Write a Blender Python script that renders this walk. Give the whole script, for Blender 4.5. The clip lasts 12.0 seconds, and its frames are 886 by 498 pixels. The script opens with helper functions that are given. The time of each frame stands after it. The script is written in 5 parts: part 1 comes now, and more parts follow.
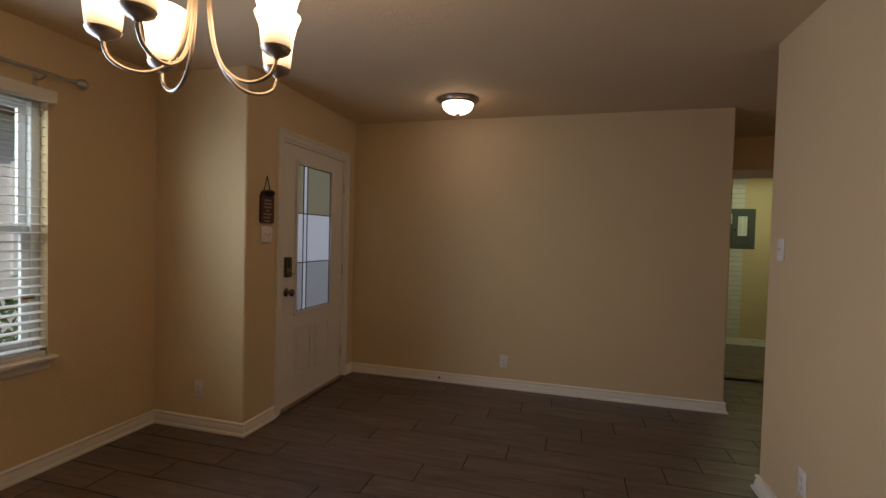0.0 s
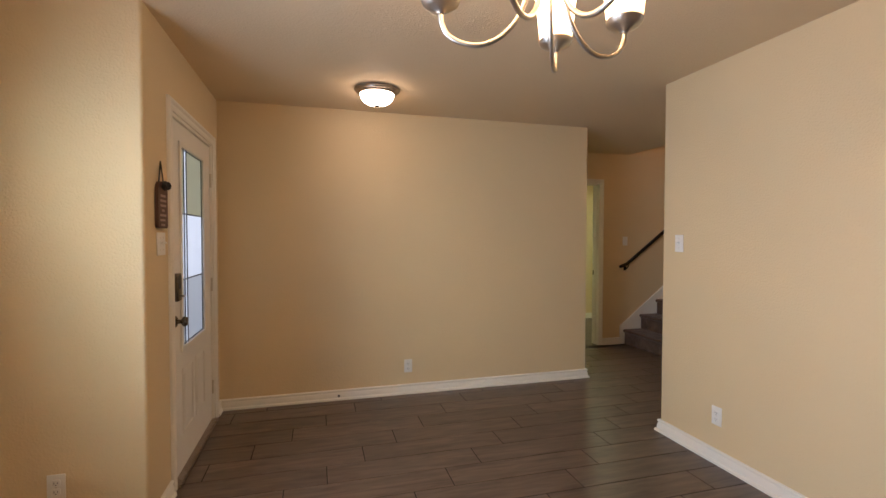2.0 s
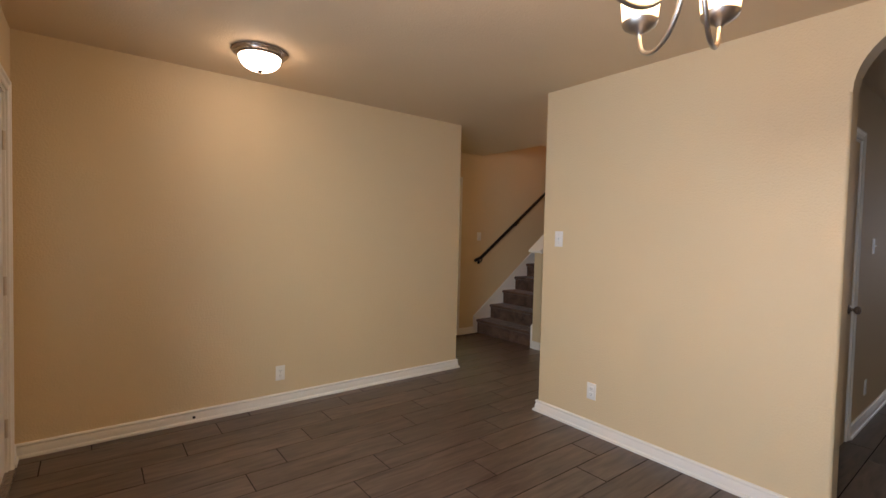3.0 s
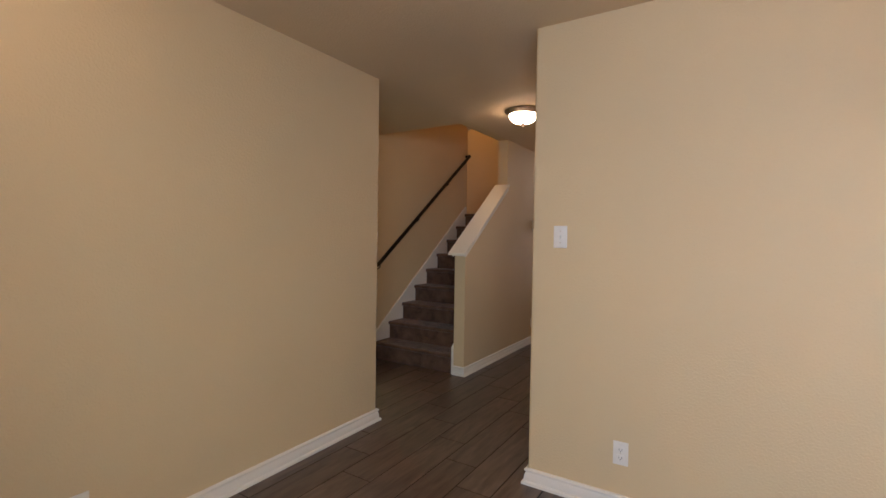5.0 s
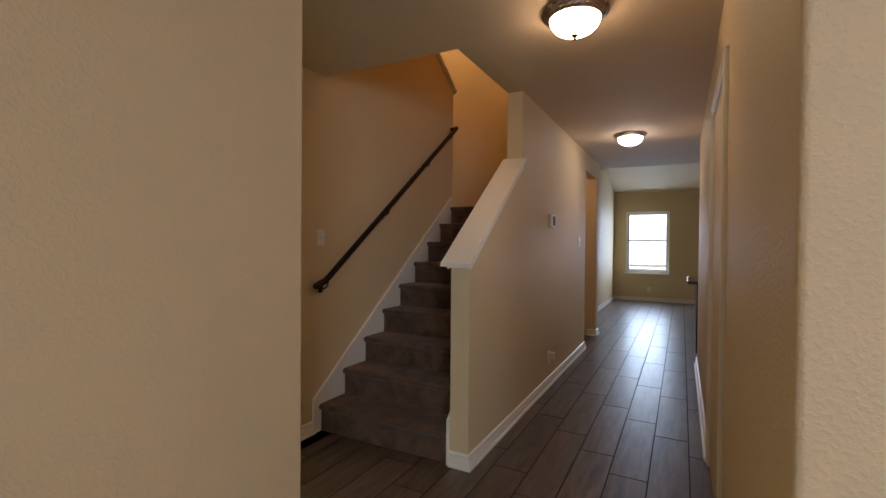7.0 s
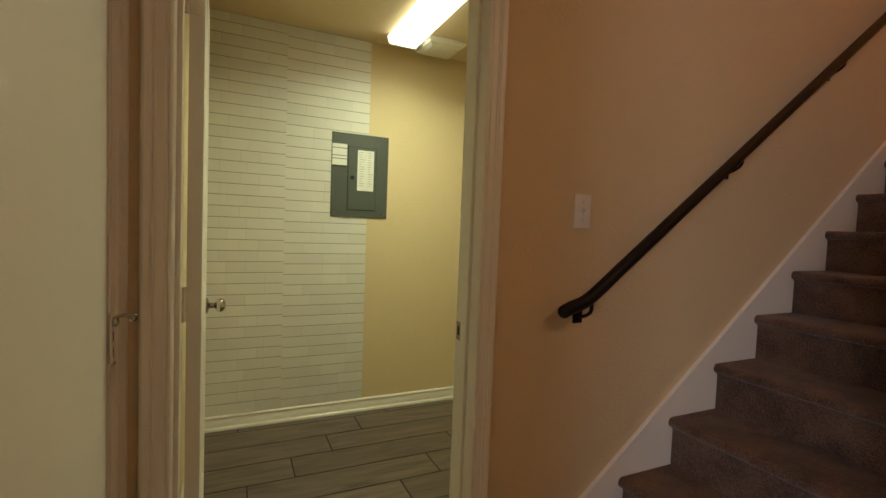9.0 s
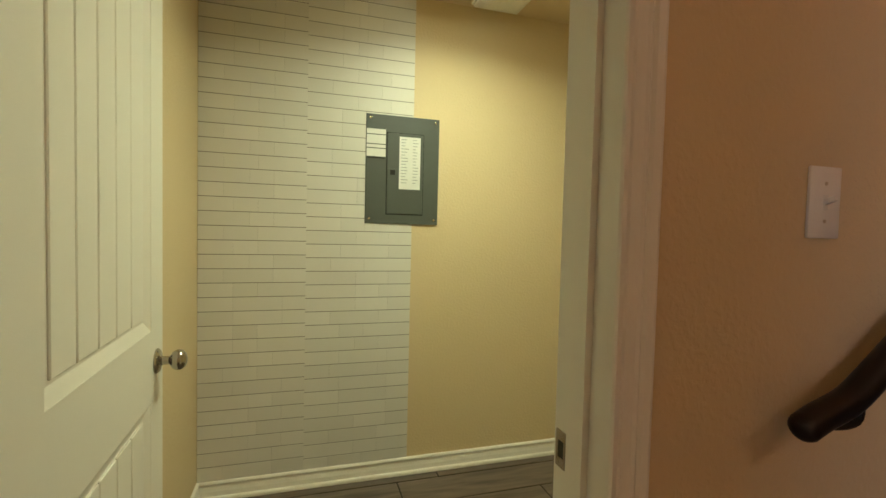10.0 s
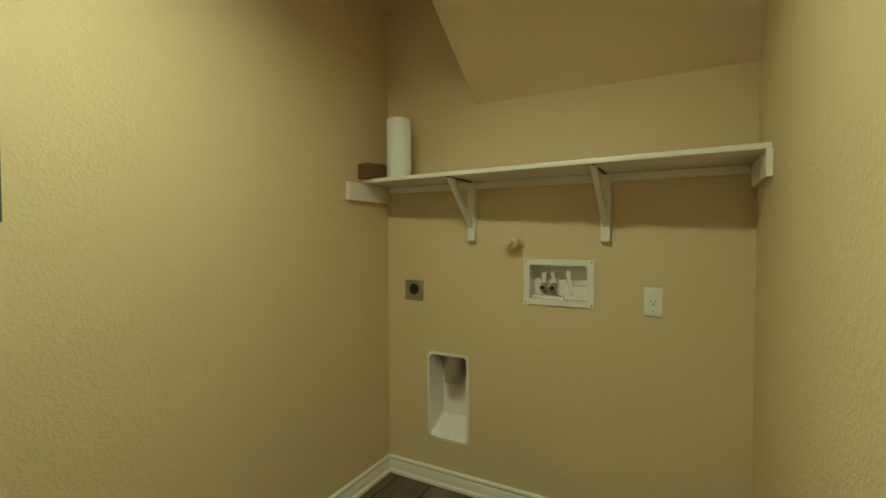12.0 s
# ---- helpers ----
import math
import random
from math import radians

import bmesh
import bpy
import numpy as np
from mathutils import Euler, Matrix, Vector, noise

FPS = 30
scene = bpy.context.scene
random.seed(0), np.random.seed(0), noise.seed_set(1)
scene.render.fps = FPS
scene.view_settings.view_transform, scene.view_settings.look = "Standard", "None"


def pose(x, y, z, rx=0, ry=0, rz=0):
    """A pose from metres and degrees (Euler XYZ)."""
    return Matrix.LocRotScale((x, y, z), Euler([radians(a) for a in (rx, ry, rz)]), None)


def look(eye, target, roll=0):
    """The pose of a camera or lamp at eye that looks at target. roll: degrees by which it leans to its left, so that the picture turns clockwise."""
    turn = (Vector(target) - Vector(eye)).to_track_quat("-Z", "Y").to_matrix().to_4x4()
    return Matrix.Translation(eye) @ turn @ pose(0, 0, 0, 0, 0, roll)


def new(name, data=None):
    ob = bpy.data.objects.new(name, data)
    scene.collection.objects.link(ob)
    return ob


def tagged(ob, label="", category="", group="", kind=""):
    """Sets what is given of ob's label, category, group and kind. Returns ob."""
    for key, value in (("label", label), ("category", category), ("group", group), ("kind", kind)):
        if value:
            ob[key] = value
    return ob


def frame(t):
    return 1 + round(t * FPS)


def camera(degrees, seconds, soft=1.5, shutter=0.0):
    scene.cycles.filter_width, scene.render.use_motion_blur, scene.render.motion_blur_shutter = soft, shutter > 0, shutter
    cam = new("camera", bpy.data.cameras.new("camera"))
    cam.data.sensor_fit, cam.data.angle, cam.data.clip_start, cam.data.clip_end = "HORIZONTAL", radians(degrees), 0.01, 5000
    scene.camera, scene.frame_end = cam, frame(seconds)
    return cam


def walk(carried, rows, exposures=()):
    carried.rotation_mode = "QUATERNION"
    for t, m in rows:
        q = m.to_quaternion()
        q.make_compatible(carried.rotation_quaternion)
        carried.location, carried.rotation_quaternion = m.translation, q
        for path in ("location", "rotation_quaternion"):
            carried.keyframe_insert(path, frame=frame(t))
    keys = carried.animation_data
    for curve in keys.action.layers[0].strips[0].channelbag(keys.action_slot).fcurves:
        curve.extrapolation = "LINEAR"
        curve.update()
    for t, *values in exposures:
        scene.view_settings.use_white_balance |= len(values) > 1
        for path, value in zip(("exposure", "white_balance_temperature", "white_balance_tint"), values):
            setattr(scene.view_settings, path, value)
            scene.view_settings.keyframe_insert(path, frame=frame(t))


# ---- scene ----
cam = camera(88.6, 12.0)
PATH = [
    (0, (0.092, -0.063, 1.36), (-0.437, 1.865, 1.305), 1.5),
    (0.5, (-0.184, -0.01, 1.393), (-0.442, 1.972, 1.33), 1.1),
    (1, (-0.54, 0.006, 1.385), (-0.504, 2.005, 1.343), 0.6),
    (1.5, (-0.845, 0.033, 1.359), (-0.639, 2.021, 1.272), -0.1),
    (2, (-1.189, 0.123, 1.38), (-0.66, 2.051, 1.326), 0.1),
    (2.5, (-1.443, 0.215, 1.379), (-0.559, 2.008, 1.31), 0.4),
    (3, (-1.59, 0.507, 1.359), (-0.367, 2.087, 1.29), 1.4),
    (3.5, (-1.676, 0.838, 1.365), (-0.261, 2.25, 1.305), 1.2),
    (3.6, (-1.672, 0.91, 1.367), (-0.221, 2.285, 1.308), 0.8),
    (3.7, (-1.661, 0.977, 1.365), (-0.175, 2.314, 1.299), 0.9),
    (5.5, (-0.867, 2.245, 1.31), (0.865, 3.246, 1.275), 0.4),
    (6, (-0.526, 2.521, 1.307), (1.244, 3.451, 1.264), 0.2),
    (6.5, (-0.119, 2.74, 1.3), (1.67, 3.634, 1.253), 0.2),
    (6.7, (0.035, 2.827, 1.299), (1.822, 3.724, 1.257), 0.2),
    (8.3, (1.217, 3.564, 1.283), (2.566, 5.04, 1.239), 2.1),
    (8.5, (1.341, 3.666, 1.285), (2.556, 5.253, 1.212), 1.8),
    (9, (1.568, 3.964, 1.257), (2.409, 5.776, 1.161), 2.2),
    (9.5, (1.717, 4.311, 1.253), (2.288, 6.224, 1.143), 2.4),
    (10, (1.84, 4.641, 1.268), (2.43, 6.551, 1.189), 1.4),
    (10.5, (1.923, 4.98, 1.275), (2.79, 6.781, 1.208), -0.2),
    (11, (1.988, 5.231, 1.274), (3.215, 6.809, 1.212), -0.6),
    (11.5, (2.061, 5.396, 1.275), (3.666, 6.589, 1.234), -0.3),
    (12, (2.066, 5.496, 1.265), (3.821, 6.454, 1.206), -0.1),
]
EXPOSURES = [(0, -1.1, 6700, 26), (0.5, -0.55, 6650, 26), (1.0, -0.06, 6600, 25), (1.5, 0.13, 6500, 25), (2.0, 0.26, 6450, 24), (3.0, 0.26, 6400, 24), (3.7, 0.16, 6400, 25), (5.5, 0.14, 6250, 25), (6.0, 0.16, 6200, 24), (6.5, 0.08, 6200, 23), (8.5, 0.12, 6750, 28), (9.0, 0.35, 6850, 32), (9.5, 0.57, 6850, 33), (10.5, 0.36, 6500, 31), (12, 0.14, 6450, 27)]
walk(cam, [(t, look(eye, aim, roll)) for t, eye, aim, roll in PATH], EXPOSURES)

# ---- world, daylight and lamps ----
H = 2.44
world = bpy.data.worlds.new("World")
scene.world = world
world.use_nodes = True
wn, wl = world.node_tree.nodes, world.node_tree.links
sky = wn.new("ShaderNodeTexSky")
sky.sky_type, sky.sun_disc = "NISHITA", False
sky.sun_elevation, sky.sun_rotation = radians(42), radians(135)
wl.new(sky.outputs[0], wn["Background"].inputs[0])
wn["Background"].inputs[1].default_value = 0.15
sun = bpy.data.lights.new("sun", "SUN")
sun.energy, sun.angle, sun.color = 5.0, radians(0.6), (1, 0.95, 0.87)
new("sun", sun).matrix_world = look((0, 0, 30), (-14, 14, 12))


def area(name, eye, aim, w, h, watts, color):
    d = bpy.data.lights.new(name, "AREA")
    d.shape, d.size, d.size_y, d.energy, d.color = "RECTANGLE", w, h, watts, color
    o = new(name, d)
    o.matrix_world = look(eye, aim)
    return o


DAY = (0.80, 0.90, 1.0)
area("window_light", (-2.64, 0.72, 1.36), (0, 0.72, 1.9), 1.35, 1.38, 44, (0.52, 0.72, 1.0)).data.spread = radians(150)
area("yard_sky_light", (-3.55, 0.45, 2.0), (-2.75, 1.6, 1.3), 1.2, 1.6, 135, (0.76, 0.93, 0.90))
# added area lamp standing for daylight behind the front door glass
area("porch_daylight", (-3.0, 3.35, 1.5), (-2, 3.35, 1.3), 1.0, 2.0, 12, DAY)
# added cool fill for the kitchen side, set before solid wall without a window
area("kitchen_fill_light", (11.6, -0.9, 1.4), (5, 0.5, 1.0), 1.6, 1.8, 28, DAY)
area("garden_light", (11.95, 3.67, 1.36), (5, 3.67, 1.0), 0.9, 1.4, 50, (0.52, 0.74, 1.0))
area("chandelier_light", (-0.7935, 0.8614, 1.962), (-0.7935, 0.8615, 3.0), 0.36, 0.36, 18, (1.0, 0.70, 0.40))
area("laundry_tube_light", (2.518, 6.09, H - 0.068), (2.5181, 6.09, 0), 0.14, 0.46, 14, (0.77, 1.0, 0.61)).data.spread = radians(160)
WARM = (1.0, 0.66, 0.36)
HALLW = (1.0, 0.72, 0.44)


# ---- materials ----
def node_mat(name):
    m = bpy.data.materials.new(name)
    m.use_nodes = True
    n, l = m.node_tree.nodes, m.node_tree.links
    return m, n, l, n["Principled BSDF"]


def paint(name, col, rough=0.6, peel=0.0, scale=180.0, mottling=0.04, spec=0.4, pieces=0.0):
    """Paint, with roller mottling at two sizes and an orange-peel relief."""
    m, n, l, b = node_mat(name)
    tc = n.new("ShaderNodeNewGeometry")
    big = n.new("ShaderNodeTexNoise")
    big.inputs["Scale"].default_value, big.inputs["Detail"].default_value = 1.7, 4
    l.new(tc.outputs["Position"], big.inputs["Vector"])
    mix = n.new("ShaderNodeMix")
    mix.data_type = "RGBA"
    l.new(big.outputs["Fac"], mix.inputs[0])
    mix.inputs[6].default_value = (*[c * (1 - mottling) for c in col], 1)
    mix.inputs[7].default_value = (*[min(1, c * (1 + mottling)) for c in col], 1)
    l.new(mix.outputs[2], b.inputs["Base Color"])
    if pieces:
        oi, tone, vm = n.new("ShaderNodeObjectInfo"), n.new("ShaderNodeMapRange"), n.new("ShaderNodeVectorMath")
        tone.inputs[3].default_value, tone.inputs[4].default_value = 1 - pieces, 1 + pieces
        l.new(oi.outputs["Random"], tone.inputs[0])
        vm.operation = "SCALE"
        l.new(mix.outputs[2], vm.inputs[0])
        l.new(tone.outputs[0], vm.inputs["Scale"])
        l.new(vm.outputs[0], b.inputs["Base Color"])
    b.inputs["Roughness"].default_value = rough
    b.inputs["Specular IOR Level"].default_value = spec
    if peel:
        f = n.new("ShaderNodeTexNoise")
        f.inputs["Scale"].default_value, f.inputs["Detail"].default_value = scale, 3
        l.new(tc.outputs["Position"], f.inputs["Vector"])
        r = n.new("ShaderNodeMapRange")
        r.inputs[1].default_value, r.inputs[2].default_value = 0.46, 0.64
        l.new(f.outputs["Fac"], r.inputs[0])
        bp = n.new("ShaderNodeBump")
        bp.inputs["Strength"].default_value, bp.inputs["Distance"].default_value = peel, 0.0016
        l.new(r.outputs[0], bp.inputs["Height"])
        l.new(bp.outputs[0], b.inputs["Normal"])
    return m


def plain(name, col, rough=0.5, metal=0.0, spec=0.5):
    m, n, l, b = node_mat(name)
    tc = n.new("ShaderNodeTexCoord")
    ns = n.new("ShaderNodeTexNoise")
    ns.inputs["Scale"].default_value, ns.inputs["Detail"].default_value = 35, 5
    l.new(tc.outputs["Object"], ns.inputs["Vector"])
    mr = n.new("ShaderNodeMapRange")
    mr.inputs[3].default_value, mr.inputs[4].default_value = max(0.02, rough - 0.07), min(1, rough + 0.07)
    l.new(ns.outputs["Fac"], mr.inputs[0])
    l.new(mr.outputs[0], b.inputs["Roughness"])
    mix = n.new("ShaderNodeMix")
    mix.data_type = "RGBA"
    l.new(ns.outputs["Fac"], mix.inputs[0])
    mix.inputs[6].default_value = (*[c * 0.93 for c in col], 1)
    mix.inputs[7].default_value = (*[min(1, c * 1.06) for c in col], 1)
    l.new(mix.outputs[2], b.inputs["Base Color"])
    b.inputs["Metallic"].default_value = metal
    b.inputs["Specular IOR Level"].default_value = spec
    return m


def wood_tile(name, a, c, rough, axis=0):
    """Wood-look porcelain: grain along the plank, knots, a tone for each piece."""
    m, n, l, b = node_mat(name)
    tc = n.new("ShaderNodeTexCoord")
    oi = n.new("ShaderNodeObjectInfo")
    off = n.new("ShaderNodeVectorMath")
    off.operation = "MULTIPLY_ADD"
    cmb = n.new("ShaderNodeCombineXYZ")
    for k in range(3):
        l.new(oi.outputs["Random"], cmb.inputs[k])
    l.new(cmb.outputs[0], off.inputs[0])
    off.inputs[1].default_value = (37, 91, 13)
    l.new(tc.outputs["Object"], off.inputs[2])
    mp = n.new("ShaderNodeMapping")
    mp.inputs["Scale"].default_value = (1.7, 13, 1) if axis == 0 else (13, 1.7, 1)
    l.new(off.outputs[0], mp.inputs["Vector"])
    grain = n.new("ShaderNodeTexNoise")
    grain.inputs["Scale"].default_value, grain.inputs["Detail"].default_value, grain.inputs["Distortion"].default_value = 2.2, 8, 0.7
    l.new(mp.outputs[0], grain.inputs["Vector"])
    mp2 = n.new("ShaderNodeMapping")
    mp2.inputs["Scale"].default_value = (2.2, 8, 1)
    l.new(off.outputs[0], mp2.inputs["Vector"])
    knot = n.new("ShaderNodeTexNoise")
    knot.inputs["Scale"].default_value, knot.inputs["Detail"].default_value = 1.6, 3
    l.new(mp2.outputs[0], knot.inputs["Vector"])
    kr = n.new("ShaderNodeMapRange")
    kr.inputs[1].default_value, kr.inputs[2].default_value = 0.57, 0.76
    kr.inputs[3].default_value, kr.inputs[4].default_value = 1.0, 0.62
    l.new(knot.outputs["Fac"], kr.inputs[0])
    gr = n.new("ShaderNodeMapRange")
    gr.inputs[1].default_value, gr.inputs[2].default_value = 0.28, 0.74
    l.new(grain.outputs["Fac"], gr.inputs[0])
    mix = n.new("ShaderNodeMix")
    mix.data_type = "RGBA"
    l.new(gr.outputs[0], mix.inputs[0])
    mix.inputs[6].default_value, mix.inputs[7].default_value = (*a, 1), (*c, 1)
    tone = n.new("ShaderNodeMapRange")
    tone.inputs[3].default_value, tone.inputs[4].default_value = 0.84, 1.16
    l.new(oi.outputs["Random"], tone.inputs[0])
    mul = n.new("ShaderNodeMath")
    mul.operation = "MULTIPLY"
    l.new(tone.outputs[0], mul.inputs[0])
    l.new(kr.outputs[0], mul.inputs[1])
    vm = n.new("ShaderNodeVectorMath")
    vm.operation = "SCALE"
    l.new(mix.outputs[2], vm.inputs[0])
    l.new(mul.outputs[0], vm.inputs["Scale"])
    l.new(vm.outputs[0], b.inputs["Base Color"])
    rr = n.new("ShaderNodeMapRange")
    rr.inputs[3].default_value, rr.inputs[4].default_value = rough - 0.07, rough + 0.1
    l.new(grain.outputs["Fac"], rr.inputs[0])
    l.new(rr.outputs[0], b.inputs["Roughness"])
    bp = n.new("ShaderNodeBump")
    bp.inputs["Strength"].default_value, bp.inputs["Distance"].default_value = 0.35, 0.0012
    l.new(grain.outputs["Fac"], bp.inputs["Height"])
    l.new(bp.outputs[0], b.inputs["Normal"])
    return m


def carpet(name, a, c):
    m, n, l, b = node_mat(name)
    g = n.new("ShaderNodeNewGeometry")
    fine = n.new("ShaderNodeTexNoise")
    fine.inputs["Scale"].default_value, fine.inputs["Detail"].default_value = 160, 6
    l.new(g.outputs["Position"], fine.inputs["Vector"])
    blot = n.new("ShaderNodeTexNoise")
    blot.inputs["Scale"].default_value, blot.inputs["Detail"].default_value = 9, 4
    l.new(g.outputs["Position"], blot.inputs["Vector"])
    ad = n.new("ShaderNodeMath")
    ad.operation = "ADD"
    l.new(fine.outputs["Fac"], ad.inputs[0])
    l.new(blot.outputs["Fac"], ad.inputs[1])
    mr = n.new("ShaderNodeMapRange")
    mr.inputs[1].default_value, mr.inputs[2].default_value = 0.75, 1.25
    l.new(ad.outputs[0], mr.inputs[0])
    mix = n.new("ShaderNodeMix")
    mix.data_type = "RGBA"
    l.new(mr.outputs[0], mix.inputs[0])
    mix.inputs[6].default_value, mix.inputs[7].default_value = (*a, 1), (*c, 1)
    l.new(mix.outputs[2], b.inputs["Base Color"])
    b.inputs["Roughness"].default_value = 1.0
    b.inputs["Specular IOR Level"].default_value = 0.05
    b.inputs["Sheen Weight"].default_value = 0.25
    bp = n.new("ShaderNodeBump")
    bp.inputs["Strength"].default_value, bp.inputs["Distance"].default_value = 0.9, 0.006
    l.new(ad.outputs[0], bp.inputs["Height"])
    l.new(bp.outputs[0], b.inputs["Normal"])
    return m


def glow(name, col, strength, low=None, z0=0.0, z1=0.1, base=(0.8, 0.75, 0.65)):
    """Lit glass and the glowing backdrop; low: the dimmer colour at its foot, between z0 and z1 of the object."""
    m, n, l, b = node_mat(name)
    b.inputs["Base Color"].default_value = (*base, 1)
    b.inputs["Roughness"].default_value = 0.35
    b.inputs["Emission Strength"].default_value = strength
    b.inputs["Emission Color"].default_value = (*col, 1)
    if low:
        tc = n.new("ShaderNodeTexCoord")
        sp = n.new("ShaderNodeSeparateXYZ")
        l.new(tc.outputs["Object"], sp.inputs[0])
        mr = n.new("ShaderNodeMapRange")
        mr.inputs[1].default_value, mr.inputs[2].default_value = z0, z1
        l.new(sp.outputs["Z"], mr.inputs[0])
        mix = n.new("ShaderNodeMix")
        mix.data_type = "RGBA"
        l.new(mr.outputs[0], mix.inputs[0])
        mix.inputs[6].default_value, mix.inputs[7].default_value = (*low, 1), (*col, 1)
        l.new(mix.outputs[2], b.inputs["Emission Color"])
    return m


def brushed(name, col, rough):
    m, n, l, b = node_mat(name)
    b.inputs["Metallic"].default_value = 1.0
    tc = n.new("ShaderNodeTexCoord")
    mp = n.new("ShaderNodeMapping")
    mp.inputs["Scale"].default_value = (40, 40, 900)
    l.new(tc.outputs["Object"], mp.inputs["Vector"])
    ns = n.new("ShaderNodeTexNoise")
    ns.inputs["Scale"].default_value = 2
    l.new(mp.outputs[0], ns.inputs["Vector"])
    mr = n.new("ShaderNodeMapRange")
    mr.inputs[3].default_value, mr.inputs[4].default_value = rough - 0.08, rough + 0.12
    l.new(ns.outputs["Fac"], mr.inputs[0])
    l.new(mr.outputs[0], b.inputs["Roughness"])
    b.inputs["Base Color"].default_value = (*col, 1)
    return m


def frosted(name, col):
    """Obscure door glass: scatters the daylight behind it."""
    m = bpy.data.materials.new(name)
    m.use_nodes = True
    n, l = m.node_tree.nodes, m.node_tree.links
    out = n["Material Output"]
    n.remove(n["Principled BSDF"])
    tr, gl, mx = n.new("ShaderNodeBsdfTranslucent"), n.new("ShaderNodeBsdfGlossy"), n.new("ShaderNodeMixShader")
    tr.inputs[0].default_value = (*col, 1)
    gl.inputs["Roughness"].default_value = 0.15
    mx.inputs[0].default_value = 0.06
    l.new(tr.outputs[0], mx.inputs[1])
    l.new(gl.outputs[0], mx.inputs[2])
    l.new(mx.outputs[0], out.inputs[0])
    return m


def clear_glass(name):
    m = bpy.data.materials.new(name)
    m.use_nodes = True
    n, l = m.node_tree.nodes, m.node_tree.links
    out = n["Material Output"]
    n.remove(n["Principled BSDF"])
    tr, gl, mx = n.new("ShaderNodeBsdfTransparent"), n.new("ShaderNodeBsdfGlossy"), n.new("ShaderNodeMixShader")
    tr.inputs[0].default_value = (0.93, 0.96, 0.95, 1)
    gl.inputs["Roughness"].default_value = 0.02
    mx.inputs[0].default_value = 0.08
    l.new(tr.outputs[0], mx.inputs[1])
    l.new(gl.outputs[0], mx.inputs[2])
    l.new(mx.outputs[0], out.inputs[0])
    return m


M_WALL = paint("beige_wall_paint", (0.69, 0.537, 0.315), 0.62, 0.44, 92)
M_CEIL = paint("beige_ceiling_paint", (0.73, 0.575, 0.37), 0.75, 0.5, 110)
M_TRIM = paint("white_trim_paint", (0.80, 0.76, 0.67), 0.32, 0.0, mottling=0.03)
M_DOOR = paint("white_door_paint", (0.80, 0.76, 0.67), 0.38, 0.05, 400, mottling=0.03)
M_BRICK = paint("white_brick_print", (0.70, 0.67, 0.60), 0.5, 0.25, 300, mottling=0.12, pieces=0.045)
M_JOINT = plain("grey_brick_joint", (0.20, 0.18, 0.145), 0.8)
M_TILE = wood_tile("wood_look_tile", (0.064, 0.045, 0.034), (0.168, 0.124, 0.098), 0.33)
M_GROUT = plain("dark_grout", (0.012, 0.010, 0.009), 0.9)
M_CARPET = carpet("brown_carpet", (0.062, 0.032, 0.019), (0.195, 0.107, 0.066))
M_RAIL = plain("espresso_stain", (0.008, 0.005, 0.004), 0.42, spec=0.3)
M_NICKEL = brushed("brushed_nickel", (0.62, 0.54, 0.43), 0.36)
M_DARKBRONZE = brushed("dark_bronze", (0.15, 0.125, 0.10), 0.24)
M_CHROME = brushed("satin_chrome", (0.44, 0.41, 0.36), 0.16)
M_BRONZE = brushed("aged_bronze", (0.36, 0.30, 0.25), 0.26)
M_PLASTIC = plain("white_plastic", (0.80, 0.77, 0.70), 0.35)
M_HOLE = plain("black_slot", (0.012, 0.011, 0.010), 0.7)
M_PANEL = plain("grey_green_enamel", (0.075, 0.088, 0.078), 0.38)
M_PAPER = plain("label_paper", (0.72, 0.71, 0.66), 0.7)
M_INK = plain("grey_ink", (0.30, 0.30, 0.29), 0.8)
M_ROLL = paint("tissue_white", (0.82, 0.81, 0.76), 0.95, 0.4, 120, mottling=0.02)
M_CARD = plain("brown_cardboard", (0.17, 0.078, 0.036), 0.85)
M_DARKWOOD = plain("dark_sign_wood", (0.085, 0.036, 0.022), 0.6)
M_SIGNMARK = plain("faded_sign_paint", (0.34, 0.25, 0.21), 0.7)
M_STEEL = plain("galvanised_steel", (0.52, 0.52, 0.50), 0.35, 1.0)
M_BRASS = plain("valve_brass", (0.45, 0.33, 0.16), 0.35, 1.0)
M_VINYL = plain("white_vinyl", (0.82, 0.84, 0.84), 0.4)
M_GLASS = clear_glass("window_glass")
# tones of the view behind the door glass, put into the panes' colour
M_FROST_TOP = frosted("frosted_glass_view_green", (0.54, 0.53, 0.43))
M_FROST_MID = frosted("frosted_glass_white", (0.85, 0.88, 0.92))
M_FROST_LOW = frosted("frosted_glass_view_grey", (0.64, 0.66, 0.68))
M_LEAD = plain("dark_came", (0.05, 0.05, 0.055), 0.4, 0.7)
M_BOWL = glow("lit_alabaster_glass", (1.0, 0.78, 0.54), 17.0)
M_BOWL_WARM = glow("lit_warm_glass", (1.0, 0.74, 0.46), 22.0)
M_BOWL_COOL = glow("lit_white_glass", (1.0, 0.92, 0.80), 24.0)
M_SHADE = glow("lit_cream_glass", (1.0, 0.68, 0.36), 15.0, (0.055, 0.036, 0.016), 0.0, 0.10)
M_TUBE = glow("lit_diffuser", (0.81, 1.0, 0.66), 2.7)
M_LENS = glow("recessed_lamp_lens", (1.0, 0.85, 0.6), 20.0)
M_ISLAND = plain("espresso_cabinet", (0.012, 0.010, 0.010), 0.4)
M_GRANITE = plain("dark_granite", (0.10, 0.09, 0.08), 0.15)
M_FENCE = paint("fence_boards", (0.22, 0.15, 0.10), 0.85, 0.3, 60, mottling=0.25)
